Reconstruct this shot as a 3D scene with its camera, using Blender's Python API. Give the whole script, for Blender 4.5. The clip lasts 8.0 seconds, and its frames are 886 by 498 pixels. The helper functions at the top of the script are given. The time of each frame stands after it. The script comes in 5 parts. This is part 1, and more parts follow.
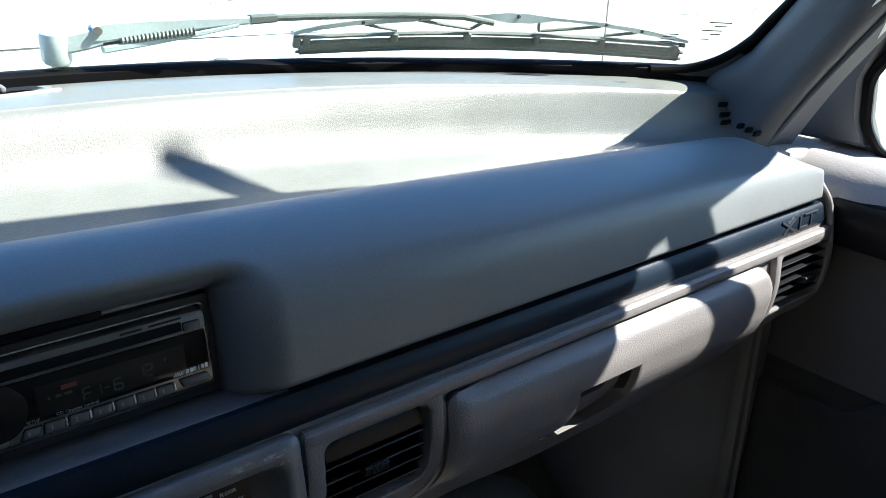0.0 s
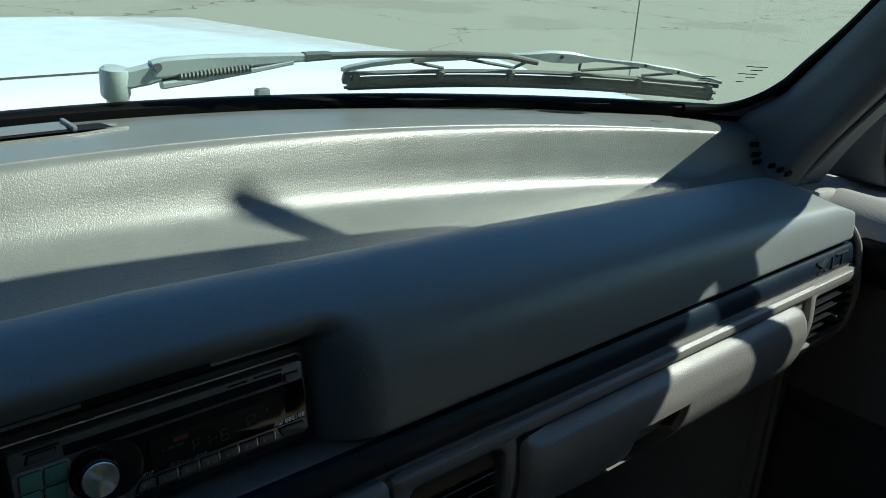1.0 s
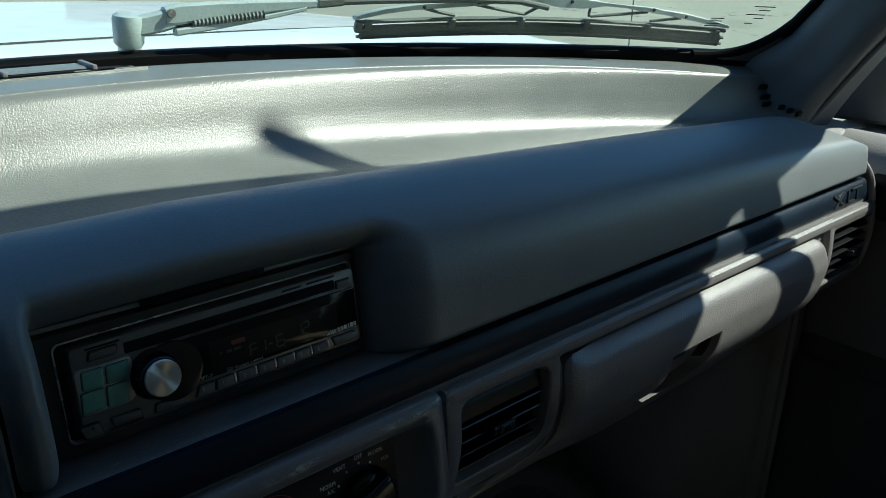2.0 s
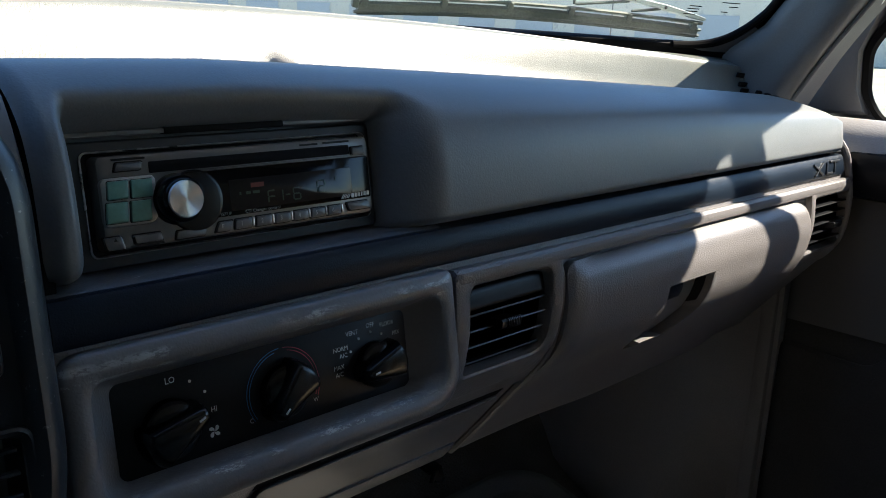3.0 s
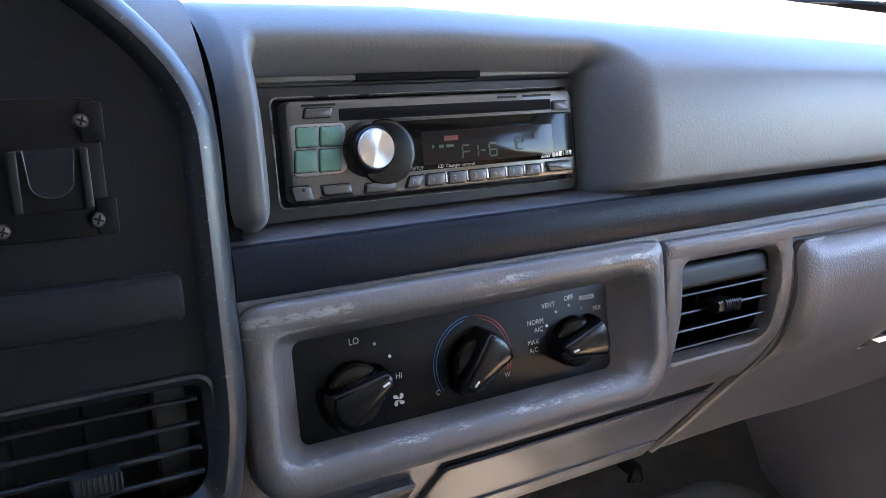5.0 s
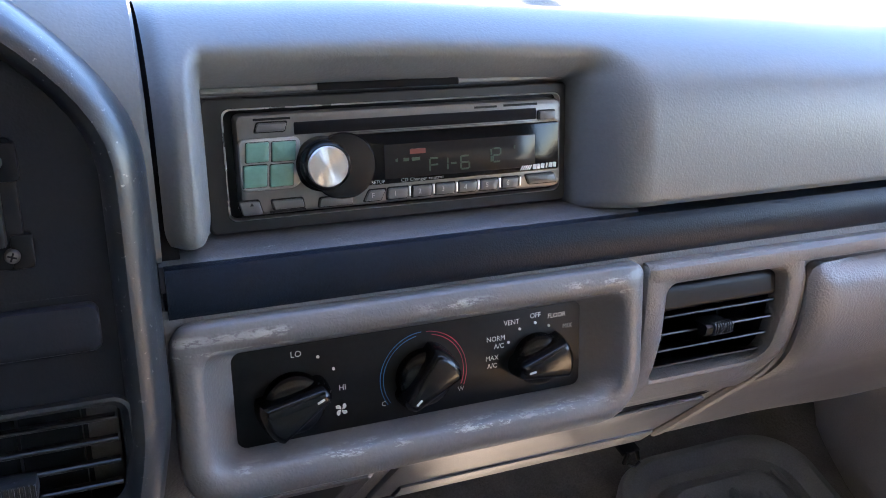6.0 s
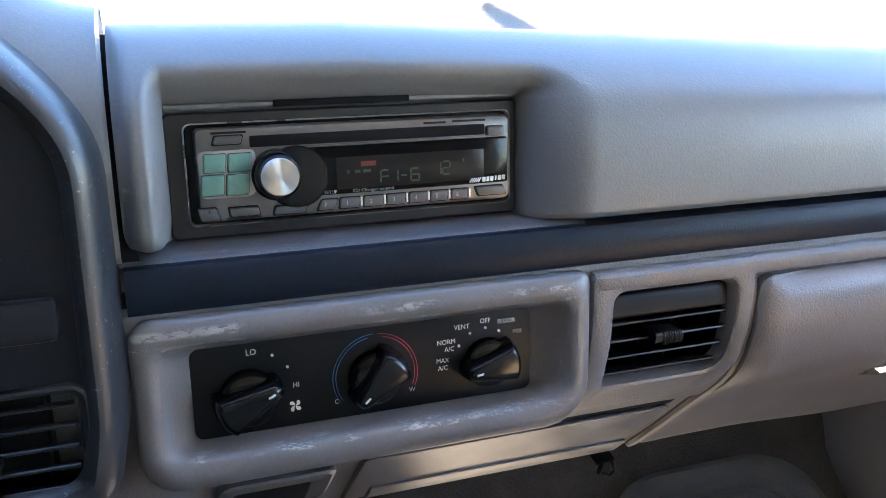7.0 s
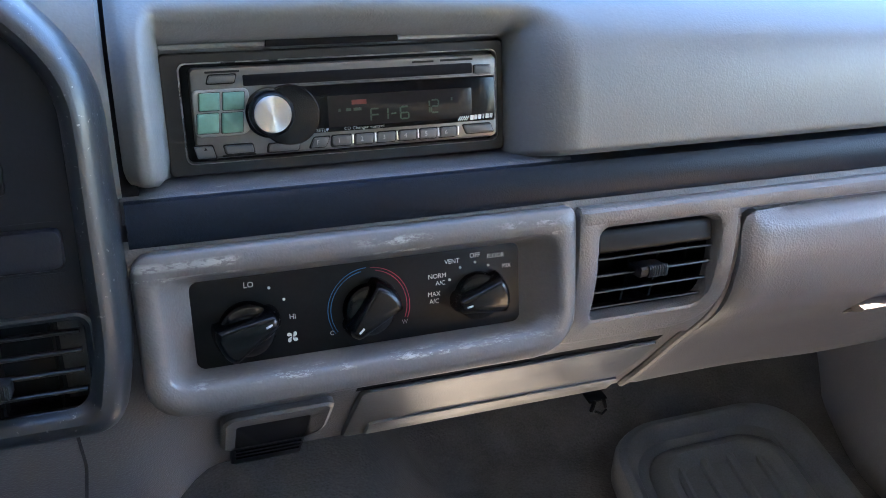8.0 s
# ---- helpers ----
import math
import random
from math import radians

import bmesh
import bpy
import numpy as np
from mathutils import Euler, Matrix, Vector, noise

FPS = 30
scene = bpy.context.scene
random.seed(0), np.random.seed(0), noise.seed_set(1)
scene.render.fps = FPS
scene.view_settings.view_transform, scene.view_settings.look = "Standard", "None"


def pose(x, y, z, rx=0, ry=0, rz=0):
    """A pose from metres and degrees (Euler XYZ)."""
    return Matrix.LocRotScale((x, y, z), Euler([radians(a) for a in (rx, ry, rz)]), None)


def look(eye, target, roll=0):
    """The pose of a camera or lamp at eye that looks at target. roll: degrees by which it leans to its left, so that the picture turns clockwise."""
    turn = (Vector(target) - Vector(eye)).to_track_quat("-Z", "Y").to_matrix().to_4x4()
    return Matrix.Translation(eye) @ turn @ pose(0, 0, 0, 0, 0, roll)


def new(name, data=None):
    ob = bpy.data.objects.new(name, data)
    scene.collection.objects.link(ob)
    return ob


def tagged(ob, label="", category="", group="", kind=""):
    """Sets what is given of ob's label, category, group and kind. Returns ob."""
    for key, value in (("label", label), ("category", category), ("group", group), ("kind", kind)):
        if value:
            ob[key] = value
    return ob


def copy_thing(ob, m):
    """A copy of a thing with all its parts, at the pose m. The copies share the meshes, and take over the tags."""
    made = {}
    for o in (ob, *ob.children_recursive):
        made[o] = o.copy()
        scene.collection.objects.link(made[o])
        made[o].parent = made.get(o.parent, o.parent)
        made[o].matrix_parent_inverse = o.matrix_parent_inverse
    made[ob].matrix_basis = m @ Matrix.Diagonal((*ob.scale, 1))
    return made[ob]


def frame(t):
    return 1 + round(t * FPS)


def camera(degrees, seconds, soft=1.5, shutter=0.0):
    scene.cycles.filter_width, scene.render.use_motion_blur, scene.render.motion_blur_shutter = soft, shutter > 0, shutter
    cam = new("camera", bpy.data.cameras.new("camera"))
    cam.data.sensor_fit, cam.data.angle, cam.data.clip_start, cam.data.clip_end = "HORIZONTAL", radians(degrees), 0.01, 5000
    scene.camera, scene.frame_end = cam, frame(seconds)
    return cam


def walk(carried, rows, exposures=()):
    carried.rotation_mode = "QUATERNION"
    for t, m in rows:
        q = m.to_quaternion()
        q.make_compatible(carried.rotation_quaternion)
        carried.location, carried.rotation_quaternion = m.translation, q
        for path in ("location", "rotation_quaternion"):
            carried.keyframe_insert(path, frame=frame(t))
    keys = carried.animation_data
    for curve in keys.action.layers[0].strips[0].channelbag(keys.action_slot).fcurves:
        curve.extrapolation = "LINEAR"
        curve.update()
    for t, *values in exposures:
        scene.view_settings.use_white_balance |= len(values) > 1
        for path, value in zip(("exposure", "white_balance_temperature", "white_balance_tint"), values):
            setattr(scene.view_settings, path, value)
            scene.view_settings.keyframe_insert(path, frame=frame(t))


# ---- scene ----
# ---------------------------------------------------------------- camera
cam = camera(54.7, 8.0, soft=0.9)
PATH = [
    (0, (-0.1, -0.462, 1.612), (1.081, 0.965, 0.858), 1.6),
    (0.5, (-0.133, -0.441, 1.636), (1.001, 1.011, 0.856), 3.0),
    (0.7, (-0.146, -0.433, 1.643), (1.013, 1.018, 0.9), 3.4),
    (1, (-0.162, -0.417, 1.645), (1.067, 0.977, 0.905), 3.1),
    (1.2, (-0.166, -0.404, 1.645), (1.089, 0.941, 0.86), 2.4),
    (2.3, (-0.224, -0.402, 1.528), (1.067, 0.975, 0.866), 1.3),
    (2.5, (-0.234, -0.412, 1.492), (1.088, 0.961, 0.885), 1.7),
    (3, (-0.26, -0.427, 1.445), (1.105, 0.944, 0.942), 2.2),
    (3.5, (-0.27, -0.45, 1.413), (1.042, 0.983, 0.942), 1.7),
    (4, (-0.272, -0.448, 1.413), (0.881, 1.112, 0.927), 1.1),
    (4.5, (-0.26, -0.408, 1.401), (0.801, 1.21, 0.898), 1.1),
    (4.7, (-0.255, -0.394, 1.395), (0.809, 1.237, 0.939), 0.4),
    (5.8, (-0.162, -0.395, 1.486), (0.59, 1.284, 0.702), 2.4),
    (6, (-0.149, -0.402, 1.484), (0.579, 1.279, 0.682), 2.9),
    (6.5, (-0.124, -0.426, 1.486), (0.562, 1.279, 0.698), 3.3),
    (7, (-0.112, -0.446, 1.489), (0.53, 1.29, 0.731), 2.2),
    (7.5, (-0.106, -0.465, 1.484), (0.509, 1.281, 0.726), 1.4),
    (8, (-0.11, -0.471, 1.478), (0.509, 1.243, 0.653), 1.4),
]
EXPOSURES = [(0, 2.46, 5120, 5), (0.3, 2.05, 5100, 1), (0.55, 1.53, 5030, -3), (0.75, 1.18, 5030, -6), (1, 0.93, 4980, -10), (2.3, 1.12, 4960, -7), (3, 2.22, 5540, 7), (3.5, 2.68, 5720, 13), (4.0, 3.95, 5850, 16), (4.5, 4.52, 5950, 20), (6, 4.80, 6150, 20), (6.5, 5.14, 6180, 19), (7, 4.84, 6130, 15), (7.5, 4.74, 6030, 14), (8, 4.95, 5930, 14)]
walk(cam, [(t, look(eye, target, roll)) for t, eye, target, roll in PATH], EXPOSURES)
# ---------------------------------------------------------------- light
SUN = Vector((0.80, -0.60, 1.0)).normalized()
sun = new("sun", bpy.data.lights.new("sun", "SUN"))
sun.data.energy, sun.data.angle, sun.data.color = 5.0, radians(0.55), (1.0, 0.815, 0.585)
sun.matrix_world = look((0, 0, 30), Vector((0, 0, 30)) - SUN)
world = bpy.data.worlds.new("sky")
scene.world = world
world.use_nodes = True
sky = world.node_tree.nodes.new("ShaderNodeTexSky")
sky.sky_type, sky.sun_disc = "NISHITA", False
sky.ozone_density, sky.dust_density = 4.0, 0.4
sky.sun_elevation, sky.sun_rotation = math.asin(SUN.z), math.atan2(SUN.x, SUN.y)
back = world.node_tree.nodes["Background"]
world.node_tree.links.new(sky.outputs[0], back.inputs[0])
back.inputs[1].default_value = 0.07

# ---------------------------------------------------------------- materials


def mat(name, color, rough=0.5, metal=0.0, grain=0.0, size=0.0012, mottle=0.12, dirt=None, cells=False, spec=0.5, wear=None, coat=0.0):
    """A node material: base colour with two scales of variation, grain as bump (depth in metres, size of a cell in metres)."""
    m = bpy.data.materials.new(name)
    m.use_nodes = True
    n, li = m.node_tree.nodes, m.node_tree.links
    b = n["Principled BSDF"]
    b.inputs["Roughness"].default_value, b.inputs["Metallic"].default_value = rough, metal
    b.inputs["Specular IOR Level"].default_value = spec
    b.inputs["Coat Weight"].default_value = coat
    co = n.new("ShaderNodeTexCoord")
    big, fine = n.new("ShaderNodeTexNoise"), n.new("ShaderNodeTexNoise")
    big.inputs["Scale"].default_value, big.inputs["Detail"].default_value = 18, 6
    fine.inputs["Scale"].default_value, fine.inputs["Detail"].default_value = 420, 3
    for t in (big, fine):
        li.new(co.outputs["Object"], t.inputs["Vector"])
    mix = n.new("ShaderNodeMath")
    mix.operation = "ADD"
    li.new(big.outputs["Fac"], mix.inputs[0])
    li.new(fine.outputs["Fac"], mix.inputs[1])
    ramp = n.new("ShaderNodeMapRange")
    ramp.inputs[1].default_value, ramp.inputs[2].default_value = 0.7, 1.3
    ramp.inputs[3].default_value, ramp.inputs[4].default_value = 1 - mottle, 1 + mottle
    li.new(mix.outputs[0], ramp.inputs[0])
    tint = n.new("ShaderNodeVectorMath")
    tint.operation = "SCALE"
    tint.inputs[0].default_value = color
    li.new(ramp.outputs[0], tint.inputs["Scale"])
    out = tint.outputs[0]
    if dirt:
        spots = n.new("ShaderNodeTexNoise")
        spots.inputs["Scale"].default_value, spots.inputs["Detail"].default_value = dirt[1], 8
        li.new(co.outputs["Object"], spots.inputs["Vector"])
        cut = n.new("ShaderNodeMapRange")
        cut.inputs[1].default_value, cut.inputs[2].default_value = dirt[2], dirt[2] + 0.06
        li.new(spots.outputs["Fac"], cut.inputs[0])
        blend = n.new("ShaderNodeMix")
        blend.data_type = "RGBA"
        blend.inputs["B"].default_value = (*dirt[0], 1)
        li.new(cut.outputs[0], blend.inputs["Factor"])
        li.new(out, blend.inputs["A"])
        out = blend.outputs["Result"]
    if wear:
        scuff = n.new("ShaderNodeTexNoise")
        scuff.inputs["Scale"].default_value, scuff.inputs["Detail"].default_value, scuff.inputs["Roughness"].default_value = 170, 10, 0.82
        stretch, split, edge = n.new("ShaderNodeMapping"), n.new("ShaderNodeSeparateXYZ"), None
        stretch.inputs["Scale"].default_value = (0.4, 1, 1)
        li.new(co.outputs["Object"], stretch.inputs["Vector"])
        li.new(stretch.outputs[0], scuff.inputs["Vector"])
        li.new(co.outputs["Object"], split.inputs[0])
        for middle, half in wear[2]:
            off, fade = n.new("ShaderNodeMath"), n.new("ShaderNodeMapRange")
            off.operation, off.inputs[1].default_value = "SUBTRACT", middle
            li.new(split.outputs["Z"], off.inputs[0])
            size_ = n.new("ShaderNodeMath")
            size_.operation = "ABSOLUTE"
            li.new(off.outputs[0], size_.inputs[0])
            fade.inputs[1].default_value, fade.inputs[2].default_value, fade.inputs[3].default_value, fade.inputs[4].default_value = half * 0.4, half, 1, 0
            li.new(size_.outputs[0], fade.inputs[0])
            if edge is None:
                edge = fade
            else:
                joined = n.new("ShaderNodeMath")
                joined.operation = "MAXIMUM"
                li.new(edge.outputs[0], joined.inputs[0])
                li.new(fade.outputs[0], joined.inputs[1])
                edge = joined
        rough_edge = n.new("ShaderNodeMapRange")
        rough_edge.inputs[1].default_value, rough_edge.inputs[2].default_value = wear[1], wear[1] + 0.05
        li.new(scuff.outputs["Fac"], rough_edge.inputs[0])
        both = n.new("ShaderNodeMath")
        both.operation = "MULTIPLY"
        patch, where = n.new("ShaderNodeTexNoise"), n.new("ShaderNodeMapRange")
        patch.inputs["Scale"].default_value, patch.inputs["Detail"].default_value = 16, 2
        moved = n.new("ShaderNodeMapping")
        moved.inputs["Location"].default_value = (0.052, 0.0, 0.013)
        li.new(co.outputs["Object"], moved.inputs["Vector"])
        li.new(moved.outputs[0], patch.inputs["Vector"])
        where.inputs[1].default_value, where.inputs[2].default_value = 0.44, 0.56
        li.new(patch.outputs["Fac"], where.inputs[0])
        here = n.new("ShaderNodeMath")
        here.operation = "MULTIPLY"
        li.new(edge.outputs[0], here.inputs[0])
        li.new(where.outputs[0], here.inputs[1])
        li.new(here.outputs[0], both.inputs[0])
        li.new(rough_edge.outputs[0], both.inputs[1])
        blend2 = n.new("ShaderNodeMix")
        blend2.data_type = "RGBA"
        blend2.inputs["B"].default_value = (*wear[0], 1)
        li.new(both.outputs[0], blend2.inputs["Factor"])
        li.new(out, blend2.inputs["A"])
        out = blend2.outputs["Result"]
    li.new(out, b.inputs["Base Color"])
    rr_ = n.new("ShaderNodeMapRange")
    rr_.inputs[3].default_value, rr_.inputs[4].default_value = max(rough - 0.07, 0.02), min(rough + 0.09, 1)
    li.new(big.outputs["Fac"], rr_.inputs[0])
    li.new(rr_.outputs[0], b.inputs["Roughness"])
    if grain:
        bump = n.new("ShaderNodeBump")
        bump.inputs["Distance"].default_value = grain
        bump.inputs["Strength"].default_value = 0.8
        if cells:
            v = n.new("ShaderNodeTexVoronoi")
            v.feature = "SMOOTH_F1"
            warp = n.new("ShaderNodeTexNoise")
            warp.inputs["Scale"].default_value = 0.35 / size
            li.new(co.outputs["Object"], warp.inputs["Vector"])
            shift = n.new("ShaderNodeVectorMath")
            shift.operation = "MULTIPLY_ADD"
            shift.inputs[1].default_value = (size * 2,) * 3
            li.new(warp.outputs["Color"], shift.inputs[0])
            li.new(co.outputs["Object"], shift.inputs[2])
            li.new(shift.outputs[0], v.inputs["Vector"])
            v.inputs["Scale"].default_value = 1 / size
            li.new(v.outputs["Distance"], bump.inputs["Height"])
            bump.invert = True
        else:
            g = n.new("ShaderNodeTexNoise")
            g.inputs["Scale"].default_value, g.inputs["Detail"].default_value = 1 / size, 4
            li.new(co.outputs["Object"], g.inputs["Vector"])
            li.new(g.outputs["Fac"], bump.inputs["Height"])
        li.new(bump.outputs[0], b.inputs["Normal"])
    return m


PAD = mat("grained grey vinyl", (0.147, 0.156, 0.163), 0.42, grain=0.00013, size=0.0013, cells=True, mottle=0.07)
TOP = mat("coarse grained grey vinyl", (0.132, 0.140, 0.130), 0.31, spec=0.5, grain=0.00028, size=0.0010, cells=True, mottle=0.1)
GREY = mat("moulded grey plastic", (0.150, 0.141, 0.143), 0.36, spec=0.55, grain=0.00042, size=0.0013, cells=True, mottle=0.07)
TRAY = mat("polished grey plastic", (0.160, 0.150, 0.146), 0.32, spec=0.85, grain=0.00022, size=0.0013, cells=True, mottle=0.06)
WORN = mat("scuffed grey plastic", (0.148, 0.140, 0.141), 0.33, spec=0.6, grain=0.00018, size=0.0014, cells=True, mottle=0.08, wear=((0.40, 0.40, 0.38), 0.50, ((-0.0735, 0.0030), (-0.0805, 0.0015), (-0.1440, 0.0026))))
LEDGE = mat("dulled charcoal plastic", (0.095, 0.093, 0.098), 0.42, grain=0.0002, size=0.0014, cells=True, mottle=0.12, wear=((0.30, 0.30, 0.29), 0.60, ((-0.038, 0.0022),)))
DARK = mat("dark blue grey plastic", (0.008, 0.0130, 0.0225), 0.36, grain=0.00018, size=0.0009, cells=True, mottle=0.15, spec=0.17, dirt=((0.035, 0.037, 0.042), 90, 0.70))
CLUSTER = mat("charcoal plastic", (0.0125, 0.0138, 0.019), 0.38, grain=0.0001, size=0.0010, cells=True, mottle=0.12, spec=0.22)
RIM = mat("rubbed charcoal plastic", (0.020, 0.0225, 0.027), 0.34, spec=0.60, grain=0.00006, size=0.001, cells=True, mottle=0.12, wear=((0.13, 0.126, 0.115), 0.70, ((-0.10, 0.06),)), dirt=((0.16, 0.157, 0.148), 420, 0.655))
BLACK = mat("black plastic", (0.006, 0.006, 0.0075), 0.38, mottle=0.2, spec=0.22)
SLAT = mat("black vent slat", (0.010, 0.0105, 0.013), 0.30, mottle=0.15, spec=0.5)
GLOSS = mat("glossy black plastic", (0.005, 0.005, 0.006), 0.20, mottle=0.1, spec=0.35)
PANE = mat("smoked display pane", (0.003, 0.003, 0.004), 0.07, mottle=0.1, spec=0.22)
CAGE = mat("grey cage strip", (0.17, 0.168, 0.168), 0.42, mottle=0.12)
SLEEVE = mat("charcoal radio sleeve", (0.016, 0.0155, 0.0165), 0.42, grain=0.00008, size=0.0009, mottle=0.12)
VOID = mat("black duct", (0.008, 0.008, 0.0095), 0.8, spec=0.12)
SILVER = mat("silver painted plastic", (0.17, 0.165, 0.162), 0.34, metal=0.6, mottle=0.05, grain=0.00003, size=0.0006)
CRADLE = mat("pale silver plastic", (0.34, 0.34, 0.34), 0.34, metal=0.5, mottle=0.05)
BUTTON = mat("silver button", (0.115, 0.117, 0.122), 0.34, metal=0.5, mottle=0.05)
CHROME = mat("bright metal edge", (0.74, 0.73, 0.72), 0.28, metal=0.9, mottle=0.05)
STEEL = mat("screw steel", (0.22, 0.21, 0.20), 0.36, metal=1.0, mottle=0.2)
GREEN = mat("frosted green key", (0.13, 0.27, 0.225), 0.35, mottle=0.12)
WHITE = mat("white print", (0.70, 0.70, 0.69), 0.5, mottle=0.03)
DIM = mat("grey print", (0.36, 0.36, 0.36), 0.5, mottle=0.03)
BLUE = mat("blue print", (0.03, 0.17, 0.40), 0.5, mottle=0.03)
RED = mat("red print", (0.40, 0.03, 0.065), 0.5, mottle=0.03)
LCD_RED = mat("red display segment", (0.14, 0.020, 0.010), 0.4, mottle=0.03)
LCD_GREEN = mat("dim green display segment", (0.017, 0.042, 0.022), 0.4, mottle=0.03)
LCD = mat("display window", (0.017, 0.014, 0.013), 0.12, mottle=0.1, spec=0.25)
TRIM = mat("grey pillar plastic", (0.085, 0.087, 0.092), 0.5, grain=0.0002, size=0.0016, cells=True, mottle=0.07)
LINER = mat("grey headliner cloth", (0.50, 0.50, 0.50), 0.95, grain=0.0005, size=0.002, mottle=0.08)
CLOTH = mat("beige grey seat cloth", (0.42, 0.345, 0.235), 0.9, grain=0.0005, size=0.002, mottle=0.1)
CARPET = mat("dark grey carpet", (0.080, 0.077, 0.074), 0.95, grain=0.004, size=0.004, mottle=0.3)
RUBBER = mat("dark rubber mat", (0.105, 0.11, 0.112), 0.55, grain=0.0004, size=0.002, mottle=0.2)
SEAL = mat("black rubber seal", (0.003, 0.003, 0.0035), 0.5, mottle=0.15, spec=0.08)
PAINT = mat("white truck paint", (0.86, 0.86, 0.84), 0.22, mottle=0.03, coat=0.6)
WIPER = mat("faded wiper metal", (0.37, 0.43, 0.43), 0.42, metal=0.15, mottle=0.15)
BLADE = mat("weathered wiper rubber", (0.10, 0.115, 0.105), 0.55, mottle=0.25)
DOORTRIM = mat("grey door vinyl", (0.29, 0.278, 0.275), 0.40, grain=0.0002, size=0.0022, cells=True, mottle=0.07)
KICK = mat("grey kick panel plastic", (0.19, 0.178, 0.172), 0.5, grain=0.0003, size=0.0020, cells=True, mottle=0.09)
LOWDOOR = mat("dark door carpet", (0.045, 0.043, 0.043), 0.9, grain=0.0008, size=0.0025, mottle=0.2)
WALLTRIM = mat("dark cab wall vinyl", (0.075, 0.075, 0.078), 0.5, grain=0.0003, size=0.0022, cells=True, mottle=0.07)
WALL = mat("cream painted wall", (0.62, 0.58, 0.50), 0.8, mottle=0.1, dirt=((0.5, 0.47, 0.42), 2, 0.6))
SHUTTER = mat("grey blue shutter", (0.44, 0.45, 0.455), 0.6, mottle=0.1)
YELLOW = mat("yellow paint", (0.62, 0.42, 0.04), 0.5, mottle=0.1)

brushed = mat("brushed aluminium knob face", (0.66, 0.65, 0.64), 0.34, metal=1.0, mottle=0.04)
_n, _l = brushed.node_tree.nodes, brushed.node_tree.links
_tan = _n.new("ShaderNodeTangent")
_tan.direction_type, _tan.axis = "RADIAL", "Y"
_n["Principled BSDF"].inputs["Anisotropic"].default_value = 0.92
_l.new(_tan.outputs[0], _n["Principled BSDF"].inputs["Tangent"])


def asphalt():
    m = mat("weathered pale asphalt", (0.232, 0.240, 0.190), 0.9, grain=0.003, size=0.006, mottle=0.08, dirt=((0.200, 0.205, 0.165), 0.35, 0.54))
    n, li = m.node_tree.nodes, m.node_tree.links
    b = n["Principled BSDF"]
    old = b.inputs["Base Color"].links[0].from_socket
    co = n.new("ShaderNodeTexCoord")
    wob = n.new("ShaderNodeTexNoise")
    wob.inputs["Scale"].default_value, wob.inputs["Detail"].default_value = 2.2, 8
    li.new(co.outputs["Object"], wob.inputs["Vector"])
    add = n.new("ShaderNodeVectorMath")
    add.operation = "MULTIPLY_ADD"
    add.inputs[1].default_value = (1.1, 1.1, 0)
    li.new(wob.outputs["Color"], add.inputs[0])
    li.new(co.outputs["Object"], add.inputs[2])
    v = n.new("ShaderNodeTexVoronoi")
    v.feature = "DISTANCE_TO_EDGE"
    v.inputs["Scale"].default_value = 0.19
    li.new(add.outputs[0], v.inputs["Vector"])
    cut = n.new("ShaderNodeMapRange")
    cut.inputs[1].default_value, cut.inputs[2].default_value = 0.0, 0.0034
    li.new(v.outputs["Distance"], cut.inputs[0])
    mix = n.new("ShaderNodeMix")
    mix.data_type = "RGBA"
    mix.inputs["A"].default_value = (0.035, 0.034, 0.028, 1)
    li.new(cut.outputs[0], mix.inputs["Factor"])
    li.new(old, mix.inputs["B"])
    li.new(mix.outputs["Result"], b.inputs["Base Color"])
    return m


def glass(name, tint, gloss):
    m = bpy.data.materials.new(name)
    m.use_nodes = True
    n, li = m.node_tree.nodes, m.node_tree.links
    n.remove(n["Principled BSDF"])
    clear, shine, mix, fr = n.new("ShaderNodeBsdfTransparent"), n.new("ShaderNodeBsdfGlossy"), n.new("ShaderNodeMixShader"), n.new("ShaderNodeLayerWeight")
    clear.inputs[0].default_value = (*tint, 1)
    shine.inputs["Roughness"].default_value = 0.02
    shine.inputs["Color"].default_value = (gloss, gloss, gloss, 1)
    fr.inputs["Blend"].default_value = 0.5
    steep, lift = n.new("ShaderNodeMath"), n.new("ShaderNodeMath")
    steep.operation, steep.inputs[1].default_value = "POWER", 5.0
    lift.operation, lift.inputs[1].default_value, lift.inputs[2].default_value = "MULTIPLY_ADD", 0.75, 0.05
    li.new(fr.outputs["Facing"], steep.inputs[0])
    li.new(steep.outputs[0], lift.inputs[0])
    li.new(lift.outputs[0], mix.inputs[0])
    li.new(clear.outputs[0], mix.inputs[1])
    li.new(shine.outputs[0], mix.inputs[2])
    li.new(mix.outputs[0], n["Material Output"].inputs[0])
    return m


GLASS = glass("green tinted windscreen glass", (0.89, 0.93, 0.885), 0.6)

# ---------------------------------------------------------------- mesh helpers


def thing(name, m, label, category, group="", kind=""):
    ob = new(name)
    ob.matrix_world = m
    ob.empty_display_size = 0.02
    return tagged(ob, label, category, group, kind)


def link_mesh(name, bm, material, smooth=35):
    bmesh.ops.recalc_face_normals(bm, faces=bm.faces)
    me = bpy.data.meshes.new(name)
    bm.to_mesh(me)
    bm.free()
    me.materials.append(material)
    if smooth:
        me.polygons.foreach_set("use_smooth", [True] * len(me.polygons))
        me.set_sharp_from_angle(angle=radians(smooth))
    return new(name, me)


